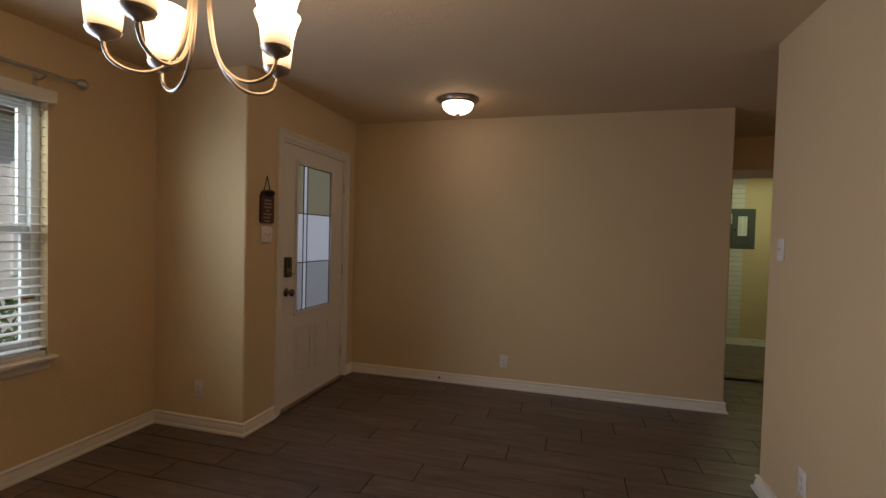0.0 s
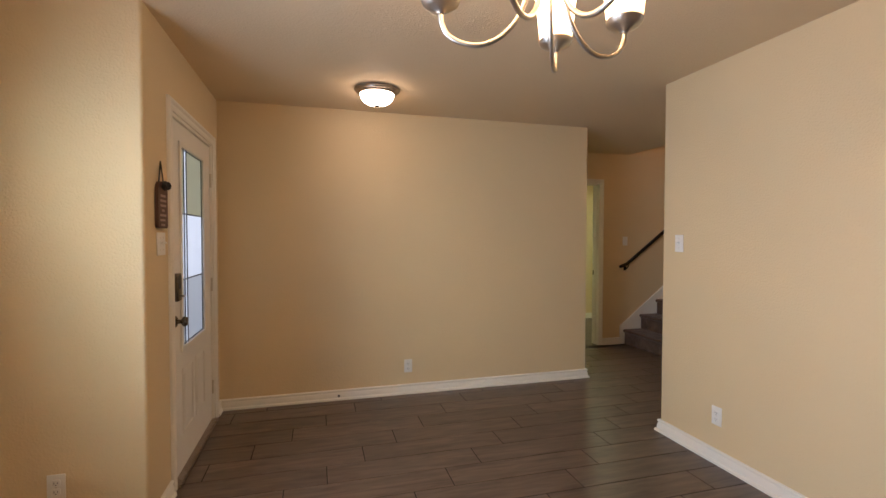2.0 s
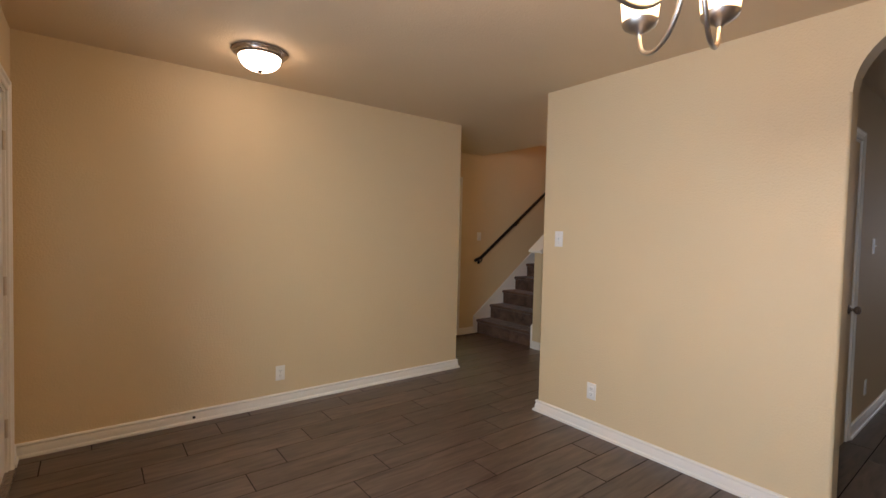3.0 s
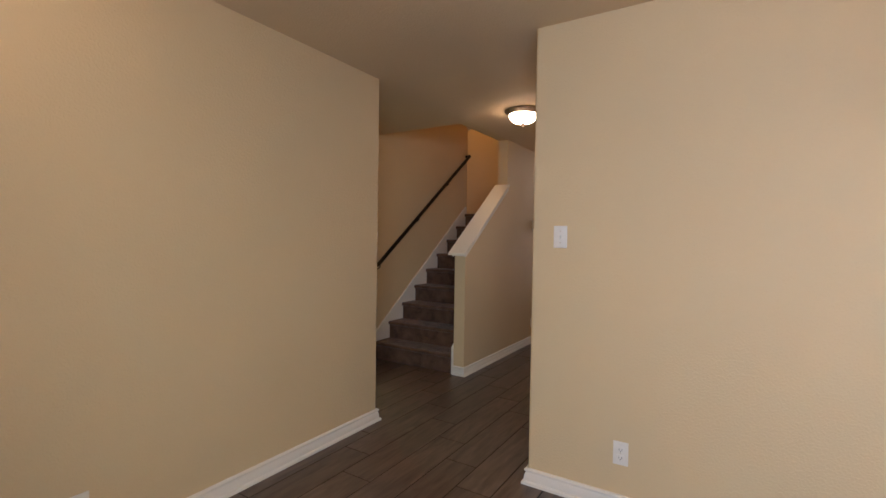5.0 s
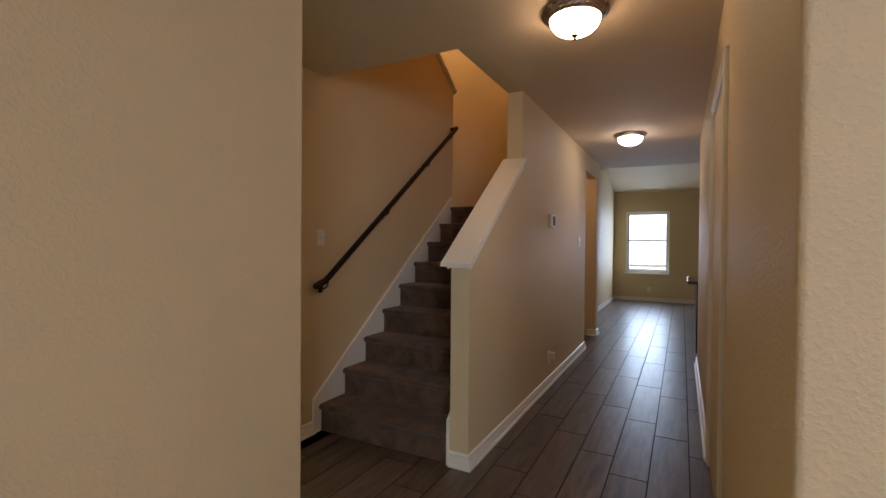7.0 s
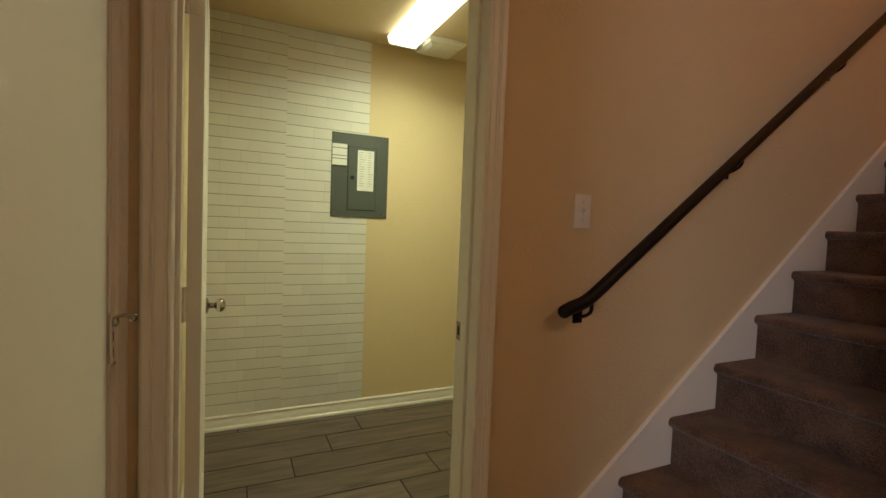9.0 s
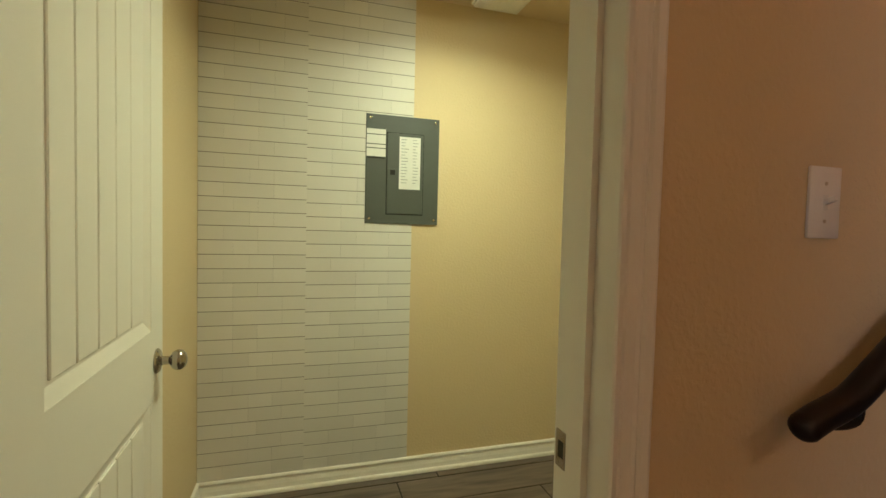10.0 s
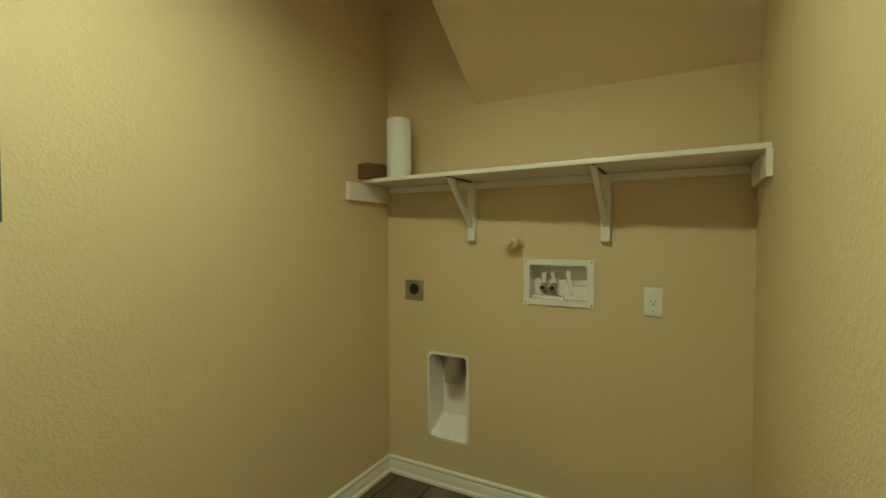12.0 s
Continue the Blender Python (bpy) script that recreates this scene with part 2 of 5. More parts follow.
M_GRASS = paint("lawn", (0.07, 0.11, 0.035), 0.95, 0.8, 90, mottling=0.3)
M_LEAF = paint("shrub_leaves", (0.06, 0.12, 0.03), 0.7, mottling=0.35)
M_SIDING = paint("pale_siding", (0.70, 0.70, 0.68), 0.8, mottling=0.05)


# ---- mesh helpers ----
def mesh_of(name, bm, m, smooth=False):
    bmesh.ops.recalc_face_normals(bm, faces=bm.faces)
    me = bpy.data.meshes.new(name)
    bm.to_mesh(me)
    bm.free()
    me.materials.append(m)
    if smooth:
        for p in me.polygons:
            p.use_smooth = True
        me.set_sharp_from_angle(angle=radians(38))
    return me


def part(name, bm, m, parent=None, label="", smooth=False, at=None):
    o = new(name, bm if isinstance(bm, bpy.types.Mesh) else mesh_of(name, bm, m, smooth))
    if parent:
        o.parent = parent
    if at is not None:
        o.matrix_basis = at
    return tagged(o, label=label)


def thing(name, label, category, at, group=""):
    o = new(name)
    o.empty_display_size = 0.05
    o.matrix_basis = at
    return tagged(o, label=label, category=category, group=group)


def structure(name, bm, m, label="", smooth=False):
    return tagged(new(name, mesh_of(name, bm, m, smooth)), label=label, kind="structure")


def cube(bm, x0, x1, y0, y1, z0, z1, bevel=0.0, seg=2):
    g = bmesh.ops.create_cube(bm, size=1)
    vs = g["verts"]
    bmesh.ops.scale(bm, vec=(x1 - x0, y1 - y0, z1 - z0), verts=vs)
    bmesh.ops.translate(bm, vec=((x0 + x1) / 2, (y0 + y1) / 2, (z0 + z1) / 2), verts=vs)
    if bevel:
        es = list({e for v in vs for e in v.link_edges})
        bmesh.ops.bevel(bm, geom=es, offset=bevel, segments=seg, affect="EDGES", profile=0.5)
    return bm


def box(x0, x1, y0, y1, z0, z1, bevel=0.0, seg=2):
    return cube(bmesh.new(), x0, x1, y0, y1, z0, z1, bevel, seg)


def boxes(bs, bevel=0.0):
    bm = bmesh.new()
    for b in bs:
        cube(bm, *b, bevel)
    return bm


def fillet(pts, radii, seg=5):
    """A plan outline with rounded corners; radii by corner."""
    out = []
    n = len(pts)
    for i, p in enumerate(pts):
        r = radii.get(i, 0)
        if not r:
            out.append(p)
            continue
        p = Vector(p)
        a, b = (Vector(pts[i - 1]) - p).normalized(), (Vector(pts[(i + 1) % n]) - p).normalized()
        half = a.angle(b) / 2
        d = r / math.tan(half)
        c = p + (a + b).normalized() * (r / math.sin(half))
        s, e = p + a * d - c, p + b * d - c
        for k in range(seg + 1):
            v = s.lerp(e, k / seg).normalized() * r
            out.append(tuple(c + v))
    return out


def prism(bm, pts, lo, hi, axis="z"):
    """Extrudes an outline along an axis. Outline axes: z: x,y; y: x,z; x: y,z."""
    def at(p, w):
        return {"z": (p[0], p[1], w), "y": (p[0], w, p[1]), "x": (w, p[0], p[1])}[axis]
    a, b = [bm.verts.new(at(p, lo)) for p in pts], [bm.verts.new(at(p, hi)) for p in pts]
    n = len(pts)
    bm.faces.new(a[::-1])
    bm.faces.new(b)
    for i in range(n):
        bm.faces.new((a[i], a[(i + 1) % n], b[(i + 1) % n], b[i]))
    return bm


def lathe(bm, prof, seg=28, cx=0.0, cy=0.0):
    """Turns a profile of (radius, z) about the z axis."""
    rings = []
    for r, z in prof:
        if r < 1e-5:
            rings.append([bm.verts.new((cx, cy, z))])
        else:
            rings.append([bm.verts.new((cx + r * math.cos(2 * math.pi * k / seg), cy + r * math.sin(2 * math.pi * k / seg), z)) for k in range(seg)])
    for a, b in zip(rings, rings[1:]):
        for k in range(seg):
            j = (k + 1) % seg
            if len(a) == 1 and len(b) > 1:
                bm.faces.new((a[0], b[k], b[j]))
            elif len(b) == 1 and len(a) > 1:
                bm.faces.new((a[k], a[j], b[0]))
            elif len(a) > 1:
                bm.faces.new((a[k], a[j], b[j], b[k]))
    return bm


def tube(bm, pts, r, seg=10, squash=1.0):
    """A round bar along points; r may be a list."""
    pts = [Vector(p) for p in pts]
    rs = r if isinstance(r, list) else [r] * len(pts)
    up = Vector((0, 0, 1))
    rings = []
    for i, p in enumerate(pts):
        d = (pts[min(i + 1, len(pts) - 1)] - pts[max(i - 1, 0)]).normalized()
        s = d.cross(up)
        s = s.normalized() if s.length > 1e-3 else (rings and side) or Vector((1, 0, 0))
        side = s
        u = s.cross(d).normalized()
        rings.append([bm.verts.new(p + rs[i] * (s * math.cos(a) + u * math.sin(a) * squash)) for a in [2 * math.pi * k / seg for k in range(seg)]])
    for a, b in zip(rings, rings[1:]):
        for k in range(seg):
            bm.faces.new((a[k], a[(k + 1) % seg], b[(k + 1) % seg], b[k]))
    bm.faces.new(rings[0][::-1])
    bm.faces.new(rings[-1])
    return bm


def curve_points(ctrl, n=8):
    """Catmull-Rom through control points."""
    c = [Vector(p) for p in ctrl]
    c = [c[0] * 2 - c[1]] + c + [c[-1] * 2 - c[-2]]
    out = []
    for i in range(1, len(c) - 2):
        for k in range(n):
            t = k / n
            out.append(0.5 * (2 * c[i] + (c[i + 1] - c[i - 1]) * t + (2 * c[i - 1] - 5 * c[i] + 4 * c[i + 1] - c[i + 2]) * t * t + (3 * c[i] - c[i - 1] - 3 * c[i + 1] + c[i + 2]) * t ** 3))
    return out + [c[-2]]


BASE_PROFILE = [(0, 0), (0.027, 0), (0.0275, 0.006), (0.026, 0.014), (0.0215, 0.0185), (0.016, 0.0195), (0.0155, 0.022), (0.0145, 0.040), (0.0115, 0.054), (0.0075, 0.063), (0.007, 0.0665), (0.0115, 0.0685), (0.0145, 0.073), (0.0145, 0.078), (0.011, 0.083), (0.005, 0.086), (0, 0.086)]


def molding(bm, path, profile=BASE_PROFILE, z=0.0):
    """A profile (out, up) along a plan path, mitred; it stands out to the path's left."""
    p = [Vector(q) for q in path]
    offs = []
    for i in range(len(p)):
        ds = []
        if i > 0:
            ds.append((p[i] - p[i - 1]).normalized())
        if i < len(p) - 1:
            ds.append((p[i + 1] - p[i]).normalized())
        ns = [Vector((-d.y, d.x)) for d in ds]
        m = sum(ns, Vector((0, 0))).normalized()
        offs.append(m / max(0.2, m.dot(ns[0])))
    rings = [[bm.verts.new((p[i].x + offs[i].x * a, p[i].y + offs[i].y * a, z + b)) for a, b in profile] for i in range(len(p))]
    n = len(profile)
    for a, b in zip(rings, rings[1:]):
        for k in range(n):
            bm.faces.new((a[k], b[k], b[(k + 1) % n], a[(k + 1) % n]))
    bm.faces.new(rings[0])
    bm.faces.new(rings[-1][::-1])
    return bm


CASING_PROFILE = [(0, 0), (0, 0.009), (0.003, 0.013), (0.008, 0.013), (0.011, 0.007), (0.015, 0.007), (0.018, 0.010), (0.033, 0.012), (0.037, 0.016), (0.041, 0.013), (0.045, 0.018), (0.055, 0.020), (0.060, 0.018), (0.064, 0.011), (0.064, 0)]


def casing(w, h):
    """A door casing round an opening w x h, its foot at the origin, standing out to -y."""
    bm = bmesh.new()
    st = []
    for sx, sz in ((-1, 0), (-1, 1), (1, 1), (1, 0)):
        st.append([bm.verts.new((sx * (w / 2 + a), -b, (h + a) if sz else 0.0)) for a, b in CASING_PROFILE])
    n = len(CASING_PROFILE)
    for a, b in zip(st, st[1:]):
        for k in range(n):
            bm.faces.new((a[k], a[(k + 1) % n], b[(k + 1) % n], b[k]))
    bm.faces.new(st[0])
    bm.faces.new(st[-1][::-1])
    return bm


# ---- the large structure ----
XE = 1.342     # end of the entry wall
YE = 4.03      # entry wall
YL, YI = 5.160, 5.287   # laundry wall, hall face and room face
YP = 6.915     # panel wall
XS = 4.056     # shelf wall
XL = 1.386      # laundry room's west wall
T = 0.115
TOP = 5.0

bm = bmesh.new()
prism(bm, fillet([(-1.95, YE), (XE, YE), (XE, YE + T), (-1.95, YE + T)], {1: 0.016}), -0.01, H)
structure("wall_entry", bm, M_WALL, "beige painted wall behind the entry", True)
structure("wall_closet", boxes([(XE - T, XE, YE + T, 4.380, -0.01, H), (XE - T, XE, 4.380, 5.090, 2.045, H), (XE - T, XE, 5.090, YL, -0.01, H),
                                (0.3, 0.4, YE + T, YL, -0.01, H), (0.4, XE - T, YL - 0.01, YL + 0.09, -0.01, H)]), M_WALL)
structure("wall_front_door", boxes([(-2.08, -1.95, 2.585, 2.862, -0.01, H), (-2.08, -1.95, 2.862, 3.832, 2.055, H), (-2.08, -1.95, 3.832, YE + T, -0.01, H)]), M_WALL)
bm = bmesh.new()
prism(bm, fillet([(-2.80, 2.47), (-1.95, 2.47), (-1.95, 2.585), (-2.80, 2.585)], {1: 0.016}), -0.01, H)
structure("wall_jog", bm, M_WALL, smooth=True)
WY0, WY1, WZ0, WZ1 = 0.0, 1.785, 0.645, 2.075
XW = -2.69
structure("wall_window", boxes([(XW - 0.14, XW, -3.5, WY0, -0.01, H), (XW - 0.14, XW, WY1, 2.47, -0.01, H), (XW - 0.14, XW, WY0, WY1, -0.01, WZ0), (XW - 0.14, XW, WY0, WY1, WZ1, H)]), M_WALL)
structure("wall_south", boxes([(-2.83, 11.9, -3.62, -3.5, -0.01, 4.2)]), M_WALL)

# switch wall with the arch, running on round the corner along the hall
XB, YB = 1.152, 2.80
bm = bmesh.new()
prism(bm, fillet([(XB, 1.03), (XB + 0.118, 1.03), (XB + 0.118, YB - T), (5.9, YB - T), (5.9, YB), (XB, YB)], {5: 0.016, 0: 0.016}), -0.01, H)
structure("wall_switch", bm, M_WALL, "beige painted wall with an archway", True)
bm = bmesh.new()
arc = []
for k in range(13):
    a = math.pi / 2 * k / 12
    arc.append((1.03 - 0.32 * (1 - math.cos(a)), 2.05 + 0.30 * math.sin(a)))
arc2 = [(-0.33 + 0.32 * (1 - math.cos(math.pi / 2 * k / 12)), 2.05 + 0.30 * math.sin(math.pi / 2 * k / 12)) for k in range(13)]
outline = [(-3.5, -0.01), (-3.5, H), (1.05, H), (1.05, 2.06)] + arc + arc2[::-1] + [(-0.33, -0.01)]
prism(bm, outline, XB - 0.0012, XB + 0.1165, "x")
structure("wall_arch", bm, M_WALL)
structure("wall_pantry", boxes([(XB + 0.118, 4.0, 1.23, 1.345, -0.01, H), (3.885, 4.0, 1.345, YB - T, -0.01, H)]), M_WALL)

# stair walls
KX0, KX1 = 2.622, 3.56
bm = bmesh.new()
prism(bm, [(KX0, -0.01), (6.1, -0.01), (6.1, H), (KX1, H), (KX1, 1.158 + 0.75 * (KX1 - 2.55)), (KX0, 1.158 + 0.75 * (KX0 - 2.55))], YE, YE + T, "y")
cube(bm, 6.1, 6.95, YE, YE + T, 2.22, H)
cube(bm, 2.68, 5.75, YE, YE + T, H, TOP)
structure("wall_knee", bm, M_WALL, "low sloping stair wall that rises to the ceiling")
structure("wall_pillar", boxes([(6.95, 7.15, YE, 4.42, -0.01, H), (7.15, 11.82, 4.40, 4.52, -0.01, 4.2), (5.9, 7.15, 5.10, 5.2, -0.01, H), (5.9, 6.0, YE + T, 5.1, -0.01, H), (7.05, 7.15, 4.42, 5.2, -0.01, H)]), M_WALL)
bm = bmesh.new()
prism(bm, [(2.259, -0.01), (4.65, -0.01), (4.65, 2.93), (1.5, 2.93 + 0.65 * 3.15), (1.5, H + 0.06), (1.5, 2.064), (2.259, 2.064)], YL, YI, "y")
cube(bm, 1.25, 1.427, YL, YI, -0.01, H)
cube(bm, 1.427, 1.5, YL, YI, 2.064, H)
structure("wall_laundry", bm, M_WALL, "beige painted wall along the stairs")
structure("wall_stair_end", boxes([(5.65, 5.75, YE + T, 6.45, 0, TOP), (1.5, 5.65, 6.35, 6.45, H + 0.1, TOP), (2.58, 2.68, YE, YI, H + 0.1, TOP), (1.4, 1.5, YI, 6.45, H + 0.1, TOP), (4.18, 5.65, 6.35, 6.45, 0, H + 0.1)]), M_WALL)
structure("wall_panel", boxes([(1.25, XS + T, YP, YP + T, -0.01, H)]), M_WALL, "beige painted laundry wall, half covered with brick print")
structure("wall_laundry_west", boxes([(XL - 0.1, XL, YI, YP, -0.01, H)]), M_WALL)
WB = (5.853, 6.161, 0.955, 1.159)   # washer box
VB = (6.438, 6.672, 0.232, 0.677)   # dryer recess
a, b, c, d = WB
e, f, g, h = VB
structure("wall_shelf", boxes([(XS, XS + T, YI, a + 0.012, -0.01, H), (XS, XS + T, a + 0.012, b - 0.012, -0.01, c + 0.012), (XS, XS + T, a + 0.012, b - 0.012, d - 0.012, H), (XS, XS + T, b - 0.012, e + 0.006, -0.01, H),
                               (XS, XS + T, e + 0.006, f - 0.006, -0.01, g + 0.006), (XS, XS + T, e + 0.006, f - 0.006, h - 0.006, H), (XS, XS + T, f - 0.006, YP, -0.01, H)]), M_WALL)

# far rooms
structure("wall_far", boxes([(11.7, 11.82, 4.13, 4.4, -0.01, 4.2), (11.7, 11.82, 3.21, 4.13, -0.01, 0.64), (11.7, 11.82, 3.21, 4.13, 2.06, 4.2), (11.7, 11.82, 1.95, 3.21, -0.01, 4.2),
                             (11.7, 11.82, 1.05, 1.95, -0.01, 0.64), (11.7, 11.82, 1.05, 1.95, 2.04, 4.2), (11.7, 11.82, 0.74, 1.05, -0.01, 4.2), (11.7, 11.82, -0.2, 0.74, 2.04, 4.2), (11.7, 11.82, -3.5, -0.2, -0.01, 4.2)]), M_WALL)

# ceilings
structure("ceiling", boxes([(-2.83, 2.68, -3.5, YL, H, H + 0.1), (2.68, 7.5, -3.5, YE, H, H + 0.1), (5.75, 7.5, YE, 5.2, H, H + 0.1), (1.25, 4.18, YI, 7.03, H, H + 0.1)]), M_CEIL, "beige textured flat ceiling")
bm = bmesh.new()
prism(bm, [(11.82, 2.46), (7.5, 3.9), (7.5, 4.0), (11.82, 2.56)], -3.5, 4.5, "y")
cube(bm, 7.4, 7.5, -3.5, 4.5, H + 0.1, 4.0)
structure("ceiling_vault", bm, M_CEIL, "pale sloping ceiling over the far room")
bm = bmesh.new()
prism(bm, [(XS + 0.05, 1.889 - 0.035), (XS + 0.05, H + 0.02), (XS - 0.785, H + 0.02), (XS - 0.785, H)], YI, 6.40, "y")
structure("ceiling_soffit", bm, M_CEIL, "sloping underside of the upper stairs")
structure("ceiling_stairwell", boxes([(1.4, 5.75, YE, 6.45, TOP, TOP + 0.1)]), M_CEIL)

# ground floor base under the tiles, outdoor ground
structure("floor", boxes([(-2.83, 11.82, -3.5, 7.03, -0.12, -0.0035)]), M_GROUT, "dark grout bed under wood-look plank tiles")
structure("ground", boxes([(-60, 70, -60, 60, -0.30, -0.20)]), M_GRASS, "lawn round the house")

# baseboards
BASES = [
    [(XE, YE + T), (XE, YE), (-1.95, YE), (-1.95, 3.898)],
    [(-1.95, 2.796), (-1.95, 2.47), (XW, 2.47), (XW, -3.5)],
    [(XB, 1.03), (XB, YB), (2.44, YB)],
    [(3.40, YB), (5.9, YB)],
    [(6.1, YE + T), (6.1, YE), (KX0, YE), (KX0, YE + T)],
    [(2.57, YL), (2.308, YL)],
    [(7.15, YE + 0.37), (7.15, YE), (6.95, YE), (6.95, YE + T)],
    [(11.7, 4.4), (7.15, 4.4)],
    [(11.7, 0.82), (11.7, 4.4)],
    [(XS, YI), (XS, YP), (XL, YP), (XL, YI)],
    [(2.308, YI), (XS, YI)],
    [(XB + 0.118, 1.23), (1.70, 1.23)][::-1],
    [(2.55, 1.23), (4.0, 1.23)][::-1],
    [(XB, -3.5), (XB, -0.33)],
    [(XE, 4.314), (XE, YE + T)],
]
bm = bmesh.new()
for path in BASES:
    molding(bm, path)
structure("baseboard", bm, M_TRIM, "white moulded baseboard")

# door casings and jambs
def door_trim(name, w, h, at, depth, both=False, lining=0.018):
    """Casing on the near face (-y), jamb lining through the wall, stop."""
    bm = casing(w, h)
    e = w / 2 - lining
    for s in (-1, 1):
        cube(bm, min(s * e, s * (e + 0.017)), max(s * e, s * (e + 0.017)), -0.001, depth + 0.001, 0, h + 0.018 - lining)
    cube(bm, -e, e, -0.001, depth + 0.001, h - lining, h + 0.018 - lining)
    if both:
        inner = casing(w + 0.012, h + 0.006)
        bmesh.ops.rotate(inner, verts=inner.verts, cent=(0, 0, 0), matrix=Matrix.Rotation(math.pi, 3, "Z"))
        bmesh.ops.translate(inner, verts=inner.verts, vec=(0, depth, 0))
        me = bpy.data.meshes.new("tmp")
        inner.to_mesh(me)
        inner.free()
        bm.from_mesh(me)
        bpy.data.meshes.remove(me)
        for s in (-1, 1):
            cube(bm, min(s * e, s * (e - 0.011)), max(s * e, s * (e - 0.011)), depth * 0.30, depth * 0.60, 0, h - lining)
        cube(bm, -e + 0.011, e - 0.011, depth * 0.30, depth * 0.60, h - lining - 0.011, h - lining)
    o = structure(name, bm, M_TRIM, "white moulded door casing and jamb")
    o.matrix_basis = at
    return o


door_trim("trim", 0.796, 2.045, pose(1.843, YL, 0), YI - YL, True, 0.0)
door_trim("trim", 0.97, 2.055, pose(-1.95, 3.347, 0, 0, 0, 90), 0.13)
door_trim("trim", 0.71, 2.045, pose(XE, 4.735, 0, 0, 0, 90), 0.05)
door_trim("trim", 0.78, 2.045, pose(2.10, 1.23, 0, 0, 0, 0), 0.05)
door_trim("trim", 0.83, 2.045, pose(2.92, YB, 0, 0, 0, 180), 0.05)
door_trim("trim", 0.94, 2.04, pose(11.7, 0.27, 0, 0, 0, -90), 0.05)

# stair skirt board, sloping caps
bm = bmesh.new()
prism(bm, [(2.563, 0), (4.62, 0.0), (4.62, 1.785), (4.60, 1.785), (2.563, 0.232)], YL - 0.018, YL - 0.001, "y")
structure("trim", bm, M_TRIM, "white skirt board beside the stairs")
bm = bmesh.new()
prism(bm, [(2.608, 0), (4.62, 0.0), (4.62, 1.785), (4.60, 1.785), (2.608, 0.266)], YE + T + 0.001, YE + T + 0.017, "y")
structure("trim", bm, M_TRIM, "white skirt board beside the stairs")
bm = bmesh.new()


def sloped_cap(bm, x0, z0, x1, z1, y0, y1, t):
    prism(bm, [(x0, z0), (x1, z1), (x1, z1 + t), (x0 + 0.004, z0 + t)], y0, y1, "y")


sloped_cap(bm, 2.548, 1.163, KX1 - 0.002, 1.163 + 0.75 * (KX1 - 2.55), YE - 0.034, YE + T + 0.034, 0.020)
sloped_cap(bm, 2.596, 1.166, KX1 - 0.004, 1.166 + 0.75 * (KX1 - 2.596), YE - 0.020, YE - 0.001, -0.018)
sloped_cap(bm, 2.596, 1.166, KX1 - 0.004, 1.166 + 0.75 * (KX1 - 2.596), YE + T + 0.001, YE + T + 0.016, -0.018)
cube(bm, 2.594, KX0 - 0.001, YE - 0.02, YE + T + 0.016, 1.155, 1.178)
structure("trim", bm, M_TRIM, "white sloping cap on the low stair wall")
bm = bmesh.new()
sloped_cap(bm, 4.69, 2.915, 1.5, 2.915 + 0.65 * 3.19, YL - 0.03, YI + 0.03, 0.022)
sloped_cap(bm, 4.672, 2.895, 1.5, 2.895 + 0.65 * 3.172, YL - 0.014, YL - 0.001, 0.02)
structure("trim", bm, M_TRIM, "beige sloping cap on the upper stair wall")

# ---- stairs ----
RUN, RISE, SX = 0.245, 0.1868, 2.632
stairs = thing("staircase", "carpeted brown staircase rising between the walls", "staircase", pose(0, 0, 0))


def step_bm(x0, x1, z0, z1, y0, y1):
    r = 0.019
    nose = [(x0 - 0.026 + r - r * math.sin(a), z1 - r + r * math.cos(a)) for a in [math.pi * k / 8 for k in range(9)]]
    pts = [(x1, z1)] + nose + [(x0, z1 - 0.05), (x0, z0), (x1, z0)]
    return prism(bmesh.new(), pts, y0, y1, "y")


for k in range(8):
    part("step", step_bm(SX + RUN * k, SX + RUN * (k + 1) + 0.03, max(0, RISE * k - 0.06), RISE * (k + 1), YE + T + 0.018, YL - 0.019), M_CARPET, stairs, smooth=True)
bm = step_bm(SX + RUN * 8, 4.652, RISE * 8 - 0.06, RISE * 9, YE + T + 0.018, YL - 0.019)
cube(bm, 4.652, 5.649, YE + T + 0.001, 6.349, RISE * 9 - 0.12, RISE * 9)
part("landing", bm, M_CARPET, stairs)

rail = thing("handrail", "dark stained wooden handrail on brackets along the stair wall", "handrail", pose(0.004, 0.004, 0.031))
RY = 5.087
bm = bmesh.new()
ctrl = [(2.513, RY, 0.972), (2.545, RY, 0.985), (2.60, RY, 1.003), (2.65, RY, 1.035), (2.76, RY, 1.118)]
run = curve_points(ctrl, 5) + [(4.585, RY, 2.473), (4.60, RY + 0.004, 2.484)]
tube(bm, [(2.5015, RY, 0.968), (2.503, RY, 0.9685), (2.507, RY, 0.970)] + run, [0.006, 0.013, 0.018] + [0.021] * len(run), 16)
part("rail", bm, M_RAIL, rail, smooth=True)
part("end_block", tube(bmesh.new(), [(4.595, RY, 2.477), (4.60, YL - 0.006, 2.479)], 0.02, 10), M_RAIL, rail, smooth=True)
for x in (2.63, 3.35, 4.02, 4.50):
    z = 1.0 + 0.749 * (x - 2.6) if x > 2.7 else 1.018
    bm = bmesh.new()
    tube(bm, curve_points([(x, YL - 0.008, z - 0.075), (x, YL - 0.04, z - 0.07), (x, RY + 0.004, z - 0.05), (x, RY, z - 0.02)], 4), 0.006, 8)
    cube(bm, x - 0.02, x + 0.02, YL - 0.010, YL - 0.0045, z - 0.10, z - 0.05, 0.002)
    part("bracket", bm, M_RAIL, rail, smooth=True)


